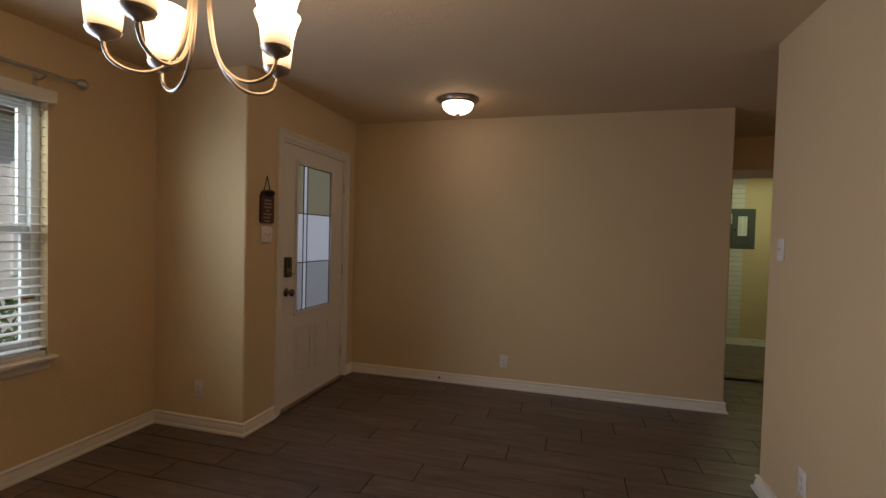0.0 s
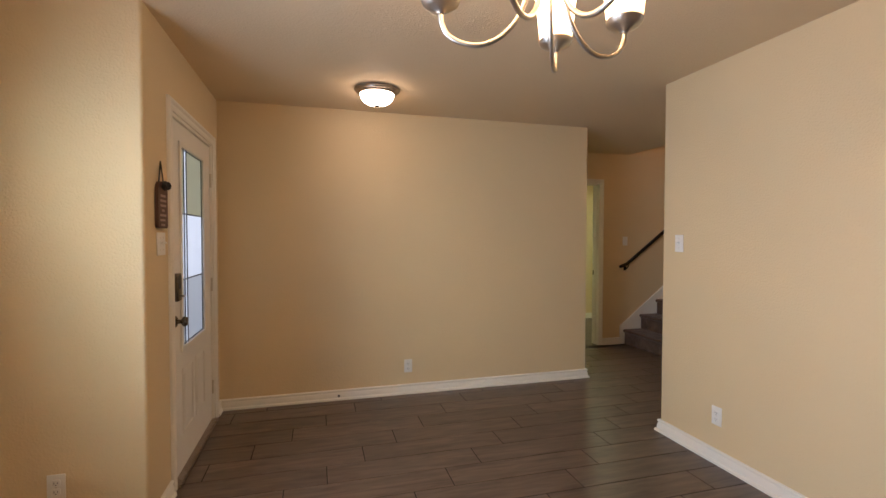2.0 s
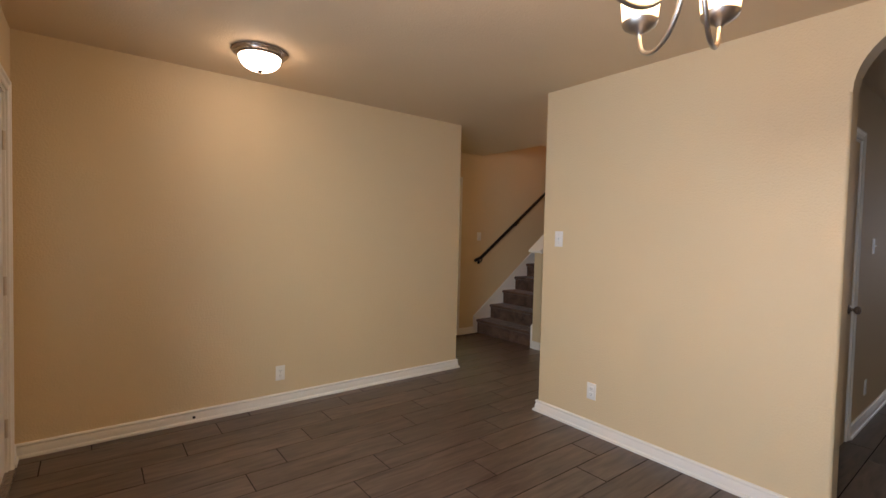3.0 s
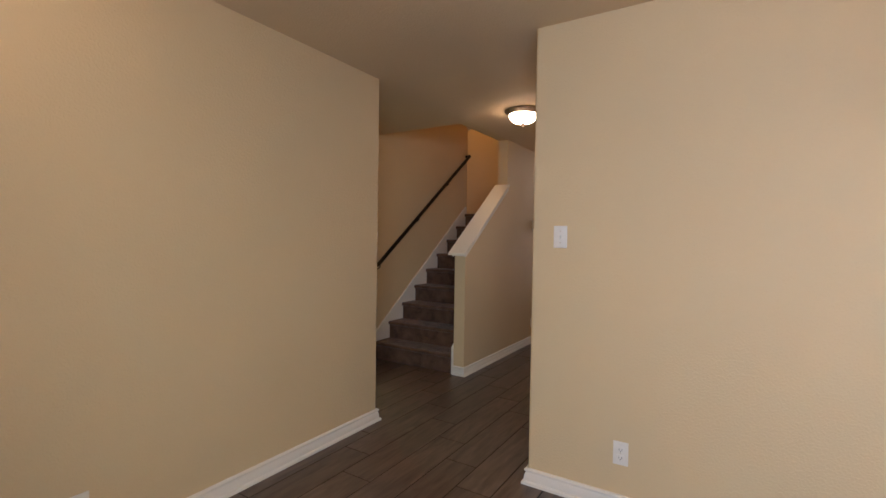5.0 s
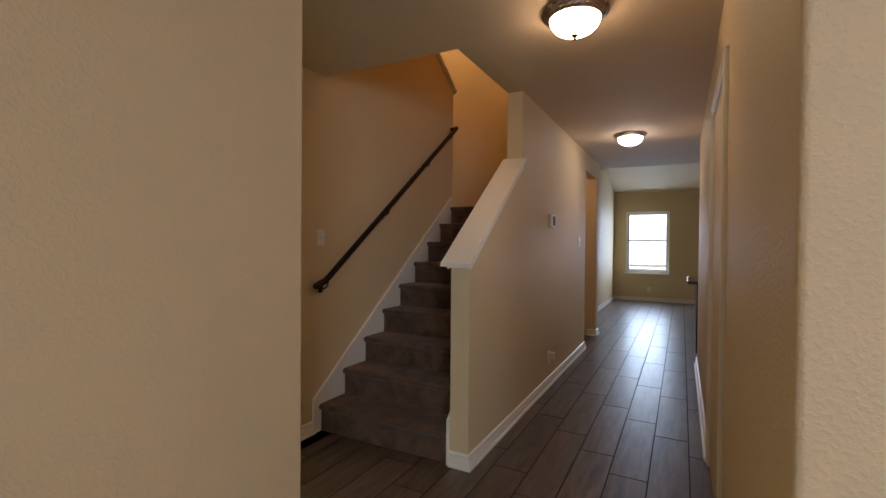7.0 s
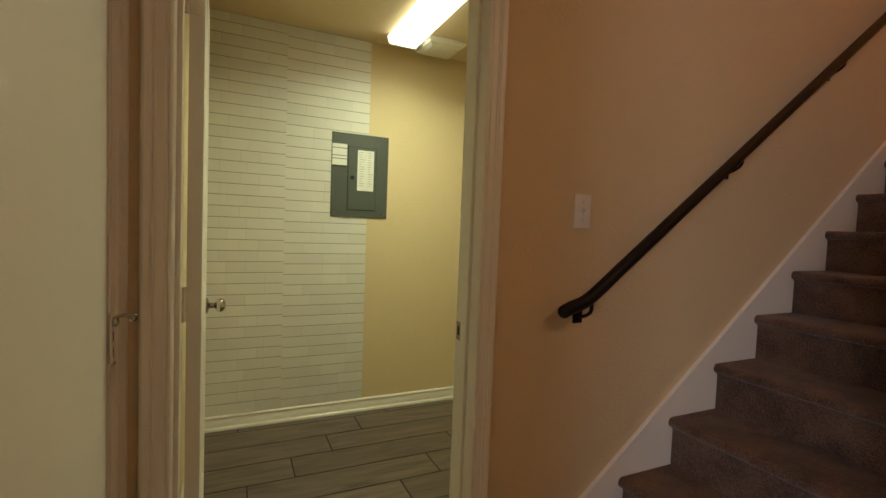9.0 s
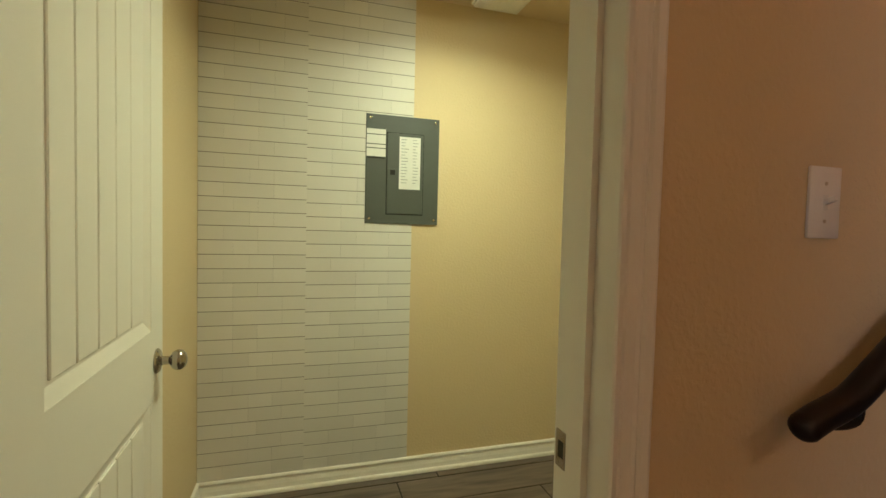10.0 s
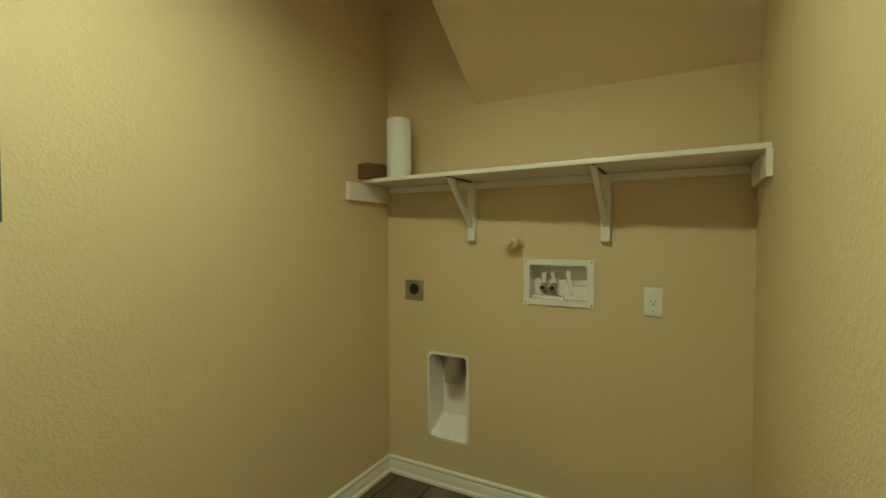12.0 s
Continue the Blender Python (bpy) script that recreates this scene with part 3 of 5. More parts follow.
# ---- wall plates ----
def plate_thing(kind, at, gang=1, group=""):
    """A wall plate at its wall, facing -y. kind: switch, outlet."""
    names = {"switch": ("light_switch", "white toggle light switch plate on the beige wall", "light switch"),
             "outlet": ("wall_outlet", "white duplex electrical outlet low on the beige wall", "electrical outlet"),
             "single": ("wall_outlet", "white single electrical outlet on the laundry wall", "electrical outlet")}[kind]
    o = thing(names[0], names[1], names[2], at, group)
    w = 0.070 if gang == 1 else 0.116
    part("plate", box(-w / 2, w / 2, -0.006, -0.0005, -0.057, 0.057, 0.0022), M_PLASTIC, o, smooth=True)
    for gx in ([0] if gang == 1 else [-0.023, 0.023]):
        if kind == "switch":
            part("bezel", box(gx - 0.0055, gx + 0.0055, -0.0068, -0.0055, -0.012, 0.012, 0.0004), M_PAPER, o)
            bm = box(-0.0038, 0.0038, -0.016, 0, -0.0045, 0.0045, 0.0012)
            part("toggle", bm, M_PLASTIC, o, at=pose(gx, -0.006, 0, -24))
            for z in (-0.03, 0.03):
                part("screw", lathe(bmesh.new(), [(0.0032, 0), (0.0028, 0.0012), (0, 0.0015)], 10), M_NICKEL, o, at=pose(gx, -0.006, z, 90))
        elif kind == "outlet":
            for z in (-0.0195, 0.0195):
                part("socket", box(gx - 0.0165, gx + 0.0165, -0.0085, -0.005, z - 0.014, z + 0.014, 0.003), M_PLASTIC, o, smooth=True)
                bm = boxes([(gx - 0.0075, gx - 0.0055, -0.0089, -0.0084, z - 0.004, z + 0.005), (gx + 0.0055, gx + 0.0075, -0.0089, -0.0084, z - 0.003, z + 0.004), (gx - 0.002, gx + 0.002, -0.0089, -0.0084, z - 0.011, z - 0.007)])
                part("slots", bm, M_HOLE, o)
            part("screw", lathe(bmesh.new(), [(0.003, 0), (0.0026, 0.001), (0, 0.0013)], 10), M_NICKEL, o, at=pose(0, -0.006, 0, 90))
        else:
            part("socket", lathe(bmesh.new(), [(0.019, 0), (0.019, 0.003), (0.0175, 0.0042), (0, 0.0045)], 24), M_PLASTIC, o, smooth=True, at=pose(0, -0.005, 0, 90))
            bm = boxes([(-0.008, -0.006, -0.0102, -0.0094, -0.001, 0.008), (0.006, 0.008, -0.0102, -0.0094, 0.0, 0.007), (-0.0025, 0.0025, -0.0102, -0.0094, -0.011, -0.006)])
            part("slots", bm, M_HOLE, o)
            for z in (-0.035, 0.035):
                part("screw", lathe(bmesh.new(), [(0.003, 0), (0.0026, 0.001), (0, 0.0013)], 10), M_NICKEL, o, at=pose(0, -0.006, z, 90))
    return o


plate_thing("outlet", pose(-0.434, YE, 0.245), group="wall outlets")
plate_thing("outlet", pose(XB, 2.325, 0.29, 0, 0, -90), group="wall outlets")
plate_thing("outlet", pose(-2.305, 2.47, 0.277), group="wall outlets")
plate_thing("outlet", pose(11.7, 3.62, 0.27, 0, 0, -90), group="wall outlets")
plate_thing("outlet", pose(3.05, 1.23, 0.27), group="wall outlets")
plate_thing("switch", pose(XB, 2.645, 1.338, 0, 0, -90), group="light switches")
plate_thing("switch", pose(2.632, YL, 1.328), group="light switches")
plate_thing("switch", pose(5.72, YE, 1.32), group="light switches")
plate_thing("switch", pose(3.06, 1.23, 1.34), group="light switches")
plate_thing("switch", pose(11.7, 0.93, 1.30, 0, 0, -90), group="light switches")
plate_thing("switch", pose(-1.95, 2.682, 1.342, 0, 0, 90), 2, group="light switches")
plate_thing("single", pose(XS, 5.624, 0.999, 0, 0, -90))

o = thing("thermostat", "white rectangular thermostat with a grey screen on the hall wall", "thermostat", pose(4.40, YE, 1.505))
part("body", box(-0.078, 0.078, -0.030, -0.0005, -0.060, 0.060, 0.006), M_PLASTIC, o, smooth=True)
part("screen", box(-0.020, 0.062, -0.0315, -0.0295, -0.040, 0.044, 0.0008), M_HOLE, o)
for z in (-0.02, 0.0, 0.02):
    part("button", box(-0.062, -0.036, -0.0325, -0.0295, z - 0.005, z + 0.005, 0.001), M_PLASTIC, o)
o = thing("wall_outlet", "white electrical outlet with a plugged-in white adapter", "electrical outlet", pose(4.39, YE, 0.26), "wall outlets")
part("plate", box(-0.035, 0.035, -0.006, -0.0005, -0.057, 0.057, 0.002), M_PLASTIC, o, smooth=True)
part("adapter", box(-0.022, 0.022, -0.055, -0.006, -0.02, 0.045, 0.005), M_PLASTIC, o, smooth=True)
o = thing("door_chime", "white boxy door chime high on the hall wall", "door chime", pose(1.60, YB, 2.14, 0, 0, 180))
part("body", box(-0.10, 0.10, -0.055, -0.0005, -0.075, 0.075, 0.006), M_PLASTIC, o, smooth=True)
part("cover", box(-0.088, 0.088, -0.062, -0.0545, -0.064, 0.064, 0.004), M_PLASTIC, o, smooth=True)


# ---- ceiling lights ----
def flush_light(x, y, bowl):
    o = thing("ceiling_light", "lit frosted glass bowl in a brushed nickel ring on the ceiling", "ceiling light", pose(x, y, H), "flush ceiling lights")
    part("pan", lathe(bmesh.new(), [(0, -0.001), (0.158, -0.001), (0.164, -0.007), (0.160, -0.014), (0.150, -0.018), (0.147, -0.025), (0.137, -0.029), (0.133, -0.036), (0.124, -0.040), (0.119, -0.038), (0, -0.034)], 48), M_BRONZE, o, "brushed bronze ring", True)
    part("bowl", lathe(bmesh.new(), [(0.121, -0.037), (0.119, -0.054), (0.110, -0.074), (0.093, -0.092), (0.069, -0.105), (0.040, -0.112), (0.014, -0.114), (0, -0.114)], 40), bowl, o, "glowing frosted glass bowl", True)
    part("finial", lathe(bmesh.new(), [(0, -0.111), (0.014, -0.113), (0.018, -0.119), (0.011, -0.125), (0.007, -0.131), (0.009, -0.136), (0, -0.142)], 16), M_DARKBRONZE, o, smooth=True)


flush_light(-0.776, 3.43, M_BOWL)
flush_light(2.55, 3.44, M_BOWL_WARM)
flush_light(5.34, 3.45, M_BOWL_COOL)

chand = thing("chandelier", "brushed nickel chandelier with five lit cream glass shades", "chandelier", pose(-0.7935, 0.8614, 0))
part("canopy", lathe(bmesh.new(), [(0, H - 0.001), (0.065, H - 0.001), (0.065, H - 0.012), (0.05, H - 0.025), (0.02, H - 0.034), (0, H - 0.034)], 32), M_NICKEL, chand, smooth=True)
part("stem", lathe(bmesh.new(), [(0.006, H - 0.03), (0.006, 2.22), (0.018, 2.21), (0.026, 2.19), (0.026, 2.17), (0.012, 2.15), (0.012, 2.09), (0.006, 2.08), (0, 2.075)], 20), M_NICKEL, chand, smooth=True)
ARM = [(0.014, 0, 2.19), (0.016, 0, 2.08), (0.019, 0, 1.97), (0.025, 0, 1.88), (0.036, 0, 1.815), (0.055, 0, 1.768), (0.085, 0, 1.737), (0.120, 0, 1.724), (0.155, 0, 1.729), (0.180, 0, 1.745), (0.190, 0, 1.766), (0.1915, 0, 1.780)]
arm_me = mesh_of("arm", tube(bmesh.new(), curve_points(ARM, 5), 0.0047, 12), M_NICKEL, True)
cup_me = mesh_of("cup", lathe(bmesh.new(), [(0, -0.006), (0.007, -0.005), (0.010, 0.000), (0.022, 0.005), (0.032, 0.012), (0.036, 0.021), (0.034, 0.022), (0, 0.018)], 28), M_NICKEL, True)
shade_me = mesh_of("shade", lathe(bmesh.new(), [(0, 0.0), (0.031, 0.0), (0.035, 0.010), (0.038, 0.045), (0.042, 0.085), (0.050, 0.12), (0.060, 0.145), (0.057, 0.145), (0.047, 0.12), (0.039, 0.085), (0.035, 0.045), (0, 0.02)], 28), M_SHADE, True)
for ang in (12, 57, 161, 223, 278):
    x, y = 0.1915 * math.cos(radians(ang)), 0.1915 * math.sin(radians(ang))
    part("arm", arm_me, None, chand, at=pose(0, 0, 0, 0, 0, ang))
    part("cup", cup_me, None, chand, at=pose(x, y, 1.785))
    part("shade", shade_me, None, chand, "glowing cream glass shade", at=pose(x, y, 1.804))

o = thing("ceiling_light", "lit rectangular fluorescent light on the laundry ceiling", "ceiling light", pose(2.518, 6.362, H))
part("base", box(-0.085, 0.085, -0.35, 0.35, -0.02, -0.001, 0.002), M_PLASTIC, o)
bm = bmesh.new()
prism(bm, fillet([(-0.10, -0.018), (0.10, -0.018), (0.088, -0.060), (-0.088, -0.060)], {2: 0.018, 3: 0.018}), -0.36, 0.36, "y")
part("diffuser", bm, M_TUBE, o, "glowing ribbed diffuser")
for y in (-0.367, 0.36):
    bm = bmesh.new()
    prism(bm, fillet([(-0.103, -0.016), (0.103, -0.016), (0.091, -0.063), (-0.091, -0.063)], {2: 0.02, 3: 0.02}), y, y + 0.007, "y")
    part("end_cap", bm, M_PLASTIC, o)


def vent(name, label, w, d, at, slats=7):
    o = thing(name, label, "air vent", at)
    bm = boxes([(-w / 2, -w / 2 + 0.018, -d / 2, d / 2, -0.010, -0.001), (w / 2 - 0.018, w / 2, -d / 2, d / 2, -0.010, -0.001), (-w / 2 + 0.018, w / 2 - 0.018, -d / 2, -d / 2 + 0.018, -0.010, -0.001), (-w / 2 + 0.018, w / 2 - 0.018, d / 2 - 0.018, d / 2, -0.010, -0.001)])
    part("frame", bm, M_PLASTIC, o)
    part("backing", box(-w / 2 + 0.018, w / 2 - 0.018, -d / 2 + 0.018, d / 2 - 0.018, -0.003, -0.001), M_HOLE, o)
    me = mesh_of("slat", box(-w / 2 + 0.019, w / 2 - 0.019, -0.006, 0.006, -0.0012, 0.0012), M_PLASTIC)
    for k in range(slats):
        y = -d / 2 + 0.018 + (d - 0.036) * (k + 0.5) / slats
        part("slat", me, None, o, at=pose(0, y, -0.007, 35))


fan = thing("exhaust_fan", "white square exhaust fan cover beside the laundry light", "exhaust fan", pose(2.778, 6.735, H))
part("base", box(-0.13, 0.13, -0.13, 0.13, -0.016, -0.001, 0.003), M_PLASTIC, fan)
bm = bmesh.new()
rings = [[bm.verts.new((sx * w_, sy * w_, z_)) for sx, sy in ((-1, -1), (1, -1), (1, 1), (-1, 1))] for w_, z_ in ((0.122, -0.0165), (0.118, -0.030), (0.088, -0.046), (0.06, -0.050))]
for ra, rb in zip(rings, rings[1:]):
    for k in range(4):
        bm.faces.new((ra[k], ra[(k + 1) % 4], rb[(k + 1) % 4], rb[k]))
bm.faces.new(rings[-1])
bm.faces.new(rings[0])
part("cover", bm, M_PLASTIC, fan)

vent("ceiling_vent", "white slotted air vent in the laundry ceiling", 0.16, 0.31, pose(1.865, 6.20, H), 10)
vent("ceiling_vent", "dark slotted air vent in the sloping ceiling", 0.30, 0.15, pose(8.9, 3.72, 3.425, 0, 18.4, 0), 5)


# ---- doors ----
def door_leaf(o, w, h, panels, planks=0, t=0.035):
    """Frame-and-panel leaf; x from 0 at the hinge to w, y across its thickness."""
    xs0, xs1 = 0.112, w - 0.112
    bs = [(0, xs0, -t / 2, t / 2, 0, h), (xs1, w, -t / 2, t / 2, 0, h)]
    z = 0
    for a, b in panels:
        bs.append((xs0, xs1, -t / 2, t / 2, z, a))
        z = b
    bs.append((xs0, xs1, -t / 2, t / 2, z, h))
    part("frame", boxes(bs), M_DOOR, o)
    for a, b in panels:
        bm = boxes([(xs0 - 0.001, xs1 + 0.001, -0.006, 0.006, a - 0.001, b + 0.001)])
        for s in (-1, 1):
            # bevelled sticking round the opening
            for q in ([(xs0, a), (xs1, a), (xs1 - 0.027, a + 0.027), (xs0 + 0.027, a + 0.027)], [(xs0, b), (xs1, b), (xs1 - 0.027, b - 0.027), (xs0 + 0.027, b - 0.027)],
                      [(xs0, a), (xs0, b), (xs0 + 0.027, b - 0.027), (xs0 + 0.027, a + 0.027)], [(xs1, a), (xs1, b), (xs1 - 0.027, b - 0.027), (xs1 - 0.027, a + 0.027)]):
                vs = [bm.verts.new((q[0][0], s * (t / 2 - 0.001), q[0][1])), bm.verts.new((q[1][0], s * (t / 2 - 0.001), q[1][1])), bm.verts.new((q[2][0], s * 0.0065, q[2][1])), bm.verts.new((q[3][0], s * 0.0065, q[3][1]))]
                bm.faces.new(vs)
        if planks:
            pw = (xs1 - xs0 - 0.068) / planks
            for k in range(planks):
                cube(bm, xs0 + 0.034 + pw * k + 0.0025, xs0 + 0.034 + pw * (k + 1) - 0.0025, -0.0105, 0.0105, a + 0.034, b - 0.034, 0.002, 1)
        else:
            cube(bm, xs0 + 0.035, xs1 - 0.035, -0.012, 0.012, a + 0.036, b - 0.036, 0.005, 1)
        part("panel", bm, M_DOOR, o)


def knob(o, x, z, t, m, sides=(-1, 1), reach=0.06):
    for s in sides:
        k = part("knob", lathe(bmesh.new(), [(0, 0), (0.033, 0), (0.033, 0.003), (0.028, 0.008), (0.016, 0.011), (0.0115, 0.015), (0.0105, 0.45 * reach), (0.014, 0.5 * reach), (0.022, 0.58 * reach), (0.0265, 0.70 * reach), (0.0275, 0.80 * reach), (0.0255, 0.92 * reach), (0.019, 1.03 * reach), (0.010, 1.08 * reach), (0, 1.1 * reach)], 28), m, o, "round metal door knob", True)
        k.matrix_basis = pose(x, s * t / 2, z, 90 if s < 0 else -90)


def hinges(o, t, m, side, zs=(0.25, 1.02, 1.80)):
    for z in zs:
        bm = tube(bmesh.new(), [(-0.006, side * (t / 2 + 0.004), z - 0.045), (-0.006, side * (t / 2 + 0.004), z + 0.045)], 0.006, 10)
        cube(bm, -0.0022, -0.0002, -t / 2, t / 2, z - 0.044, z + 0.044)
        part("hinge", bm, m, o, smooth=True)


# laundry door, open into the room along its west wall; leaf x runs north, its hall face looks east
o = thing("door", "white two-panel plank door standing open into the laundry room", "door", pose(1.4785, YI + 0.012, 0.012, 0, 0, 91.8))
door_leaf(o, 0.757, 2.02, [(0.235, 0.80), (0.985, 1.90)], 5)
knob(o, 0.757 - 0.062, 0.895, 0.035, M_CHROME, (-1,), 0.066)
knob(o, 0.757 - 0.062, 0.895, 0.035, M_CHROME, (1,), 0.036)
for z in (0.25, 1.02, 1.80):
    bm = boxes([(-0.0024, -0.0003, -0.017, 0.0175, z - 0.045, z + 0.045), (-0.030, -0.005, 0.0270, 0.0295, z - 0.045, z + 0.045)], 0.0006)
    tube(bm, [(-0.004, 0.0235, z - 0.045), (-0.004, 0.0235, z + 0.045)], 0.0058, 10)
    part("hinge", bm, M_DOOR, o, "painted-over hinge", True)
strike = thing("strike_plate", "worn metal strike plate in the door jamb", "strike plate", pose(2.2405, YI - 0.018, 0.922))
part("plate", boxes([(-0.0012, 0.0008, -0.013, 0.013, 0.014, 0.030), (-0.0012, 0.0008, -0.013, 0.013, -0.030, -0.014), (-0.0012, 0.0008, 0.007, 0.013, -0.014, 0.014), (-0.0012, 0.0008, -0.013, -0.009, -0.014, 0.014)], 0.0003), M_BRONZE, strike)
part("latch_hole", box(-0.0004, 0.0007, -0.009, 0.007, -0.014, 0.014), M_HOLE, strike)

# closet door, shut, with a swing-bar guard
o = thing("door", "white flat closed closet door with round knob", "door", pose(XE - 0.020, 5.066, 0.012, 0, 0, -90))
door_leaf(o, 0.67, 2.01, [])
knob(o, 0.67 - 0.06, 0.885, 0.035, M_BRONZE, (-1,))
hinges(o, 0.035, M_DOOR, -1)
o = thing("door_latch", "worn metal hook latch screwed to the closet door edge", "door latch", pose(XE + 0.001, 5.088, 1.036))
part("plate", box(-0.004, 0.004, -0.016, 0.016, -0.085, 0.022, 0.0015), M_DOOR, o, "painted-over plate")
for z in (-0.064, -0.030):
    part("slot", box(0.0035, 0.0045, -0.0018, 0.0018, z - 0.010, z + 0.010), M_HOLE, o)
part("foot", box(0.002, 0.009, -0.012, 0.012, -0.088, -0.083, 0.001), M_CHROME, o)
part("stud", lathe(bmesh.new(), [(0.010, 0), (0.010, 0.007), (0.006, 0.010), (0.0, 0.011)], 16), M_CHROME, o, smooth=True, at=pose(0.004, 0, 0.0, 0, 90))
part("arm", tube(bmesh.new(), curve_points([(0.006, 0.0, 0.006), (0.014, 0.003, 0.011), (0.023, 0.005, 0.012), (0.033, 0.006, 0.009)], 4), 0.0036, 10), M_CHROME, o, smooth=True)
bm = bmesh.new()
tube(bm, [(0.036 + 0.006 * math.cos(a), 0.006, 0.006 + 0.006 * math.sin(a)) for a in [2 * math.pi * k / 14 for k in range(15)]], 0.0034, 8)
part("loop", bm, M_CHROME, o, smooth=True)

# pantry door and hall door, shut
o = thing("door", "white closed pantry door with bronze knob", "door", pose(1.732, 1.25, 0.012))
door_leaf(o, 0.738, 2.01, [(0.235, 0.80), (0.985, 1.90)])
knob(o, 0.738 - 0.06, 0.905, 0.035, M_BRONZE, (-1,))
o = thing("door", "white closed door in the hall wall", "door", pose(3.312, YB - 0.02, 0.012, 0, 0, 180))
door_leaf(o, 0.788, 2.01, [(0.235, 0.80), (0.985, 1.90)])

# front door
o = thing("front_door", "white front door with a frosted glass light and keypad lock", "front door", pose(-1.950, 3.810, 0.014, 0, 0, 0))
W0, Hd = 0.926, 2.018
ya, yb, za, zb = -0.745, -0.213, 0.715, 1.893   # the light, along y from the hinge side
XF = -0.012    # face of the leaf
bs = [(XF - 0.044, XF, -W0, ya, 0, Hd), (XF - 0.044, XF, yb, 0, 0, Hd), (XF - 0.044, XF, ya, yb, 0, za), (XF - 0.044, XF, ya, yb, zb, Hd)]
part("leaf", boxes(bs), M_DOOR, o)


def rim(x0, x1, y0, y1, z0, z1, w, bev):
    return boxes([(x0, x1, y0, y0 + w, z0, z1), (x0, x1, y1 - w, y1, z0, z1), (x0, x1, y0 + w, y1 - w, z0, z0 + w), (x0, x1, y0 + w, y1 - w, z1 - w, z1)], bev)


part("light_frame", rim(XF, XF + 0.012, ya - 0.022, yb + 0.022, za - 0.022, zb + 0.022, 0.03, 0.004), M_DOOR, o)
GX = XF - 0.010
y1, y2 = ya + 0.102, ya + 0.156
z1, z2 = 1.108, 1.500
# each pane's tint carries the outdoor brightness at its height
for za_, zb_, m, lab in ((za, z1, M_FROST_LOW, "frosted pane tinted for the grey view behind it"), (z1, z2, M_FROST_MID, "frosted pane left white for the bright view behind it"), (z2, zb, M_FROST_TOP, "frosted pane tinted for the green-grey view behind it")):
    for p0, p1 in ((ya, y1), (y2, yb)):
        part("pane", box(GX, GX + 0.004, p0, p1, za_, zb_), m, o, lab)
part("pane", box(GX, GX + 0.004, y1, y2, za, zb), M_FROST_MID, o, "white frosted strip")
for z in (z1, z2):
    part("came", box(GX + 0.004, GX + 0.008, ya, yb, z - 0.004, z + 0.004), M_LEAD, o)
for y in (y1, y2):
    part("came", box(GX + 0.004, GX + 0.009, y - 0.0035, y + 0.0035, za, zb), M_LEAD, o)
part("came", rim(GX + 0.004, GX + 0.0085, ya + 0.0085, yb - 0.0085, za + 0.0085, zb - 0.0085, 0.006, 0), M_LEAD, o)
for p0, p1 in ((-0.745, -0.515), (-0.455, -0.225)):
    bm = rim(XF, XF + 0.007, p0, p1, 0.205, 0.595, 0.018, 0.003)
    cube(bm, XF, XF + 0.005, p0 + 0.04, p1 - 0.04, 0.245, 0.555, 0.0024)
    part("panel", bm, M_DOOR, o)
k = part("knob", lathe(bmesh.new(), [(0, 0), (0.033, 0), (0.033, 0.004), (0.027, 0.010), (0.013, 0.014), (0.011, 0.030), (0.018, 0.036), (0.028, 0.044), (0.0285, 0.054), (0.022, 0.062), (0.01, 0.066), (0, 0.067)], 28), M_DARKBRONZE, o, "bronze round knob", True)
k.matrix_basis = pose(XF, -0.868, 0.890, 0, 90)
part("keypad_lock", box(XF, XF + 0.030, -0.903, -0.833, 1.005, 1.160, 0.008, 3), M_DARKBRONZE, o, "bronze keypad lock", True)
part("keypad_screen", box(XF + 0.029, XF + 0.0325, -0.896, -0.862, 1.075, 1.150, 0.002), M_HOLE, o)
part("thumb_turn", box(XF + 0.030, XF + 0.048, -0.860, -0.836, 1.026, 1.036, 0.003), M_BRONZE, o, smooth=True)
part("threshold", box(-0.10, 0.030, -W0 - 0.02, 0.02, -0.0135, 0.006, 0.003), M_BRONZE, o, "dark metal threshold")
for z in (0.245, 1.010, 1.775):
    bm = tube(bmesh.new(), [(XF + 0.008, 0.004, z - 0.05), (XF + 0.008, 0.004, z + 0.05)], 0.007, 10)
    part("hinge", bm, M_NICKEL, o, smooth=True)

o = thing("wall_sign", "dark wooden hanging sign with a black bow and white marks", "wall decoration", pose(-1.95, 2.672, 1.535))
part("board", prism(bmesh.new(), fillet([(-0.070, -0.115), (0.070, -0.115), (0.070, 0.115), (-0.070, 0.115)], {0: 0.015, 1: 0.015, 2: 0.05, 3: 0.05}), 0.002, 0.018, "x"), M_DARKWOOD, o)
bm = bmesh.new()
tube(bm, [(0.010, -0.035, 0.108), (0.008, 0, 0.215), (0.010, 0.035, 0.108)], 0.0035, 6)
part("cord", bm, M_HOLE, o)
bm = bmesh.new()
for sy in (-1, 1):
    tube(bm, curve_points([(0.022, 0, 0.088), (0.034, sy * 0.022, 0.108), (0.034, sy * 0.040, 0.090), (0.022, 0, 0.084)], 4), 0.010, 8)
lathe(bm, [(0, 0.070), (0.014, 0.080), (0.014, 0.094), (0, 0.102)], 10, 0.026, 0)
part("bow", bm, M_HOLE, o, smooth=True)
rnd = random.Random(5)
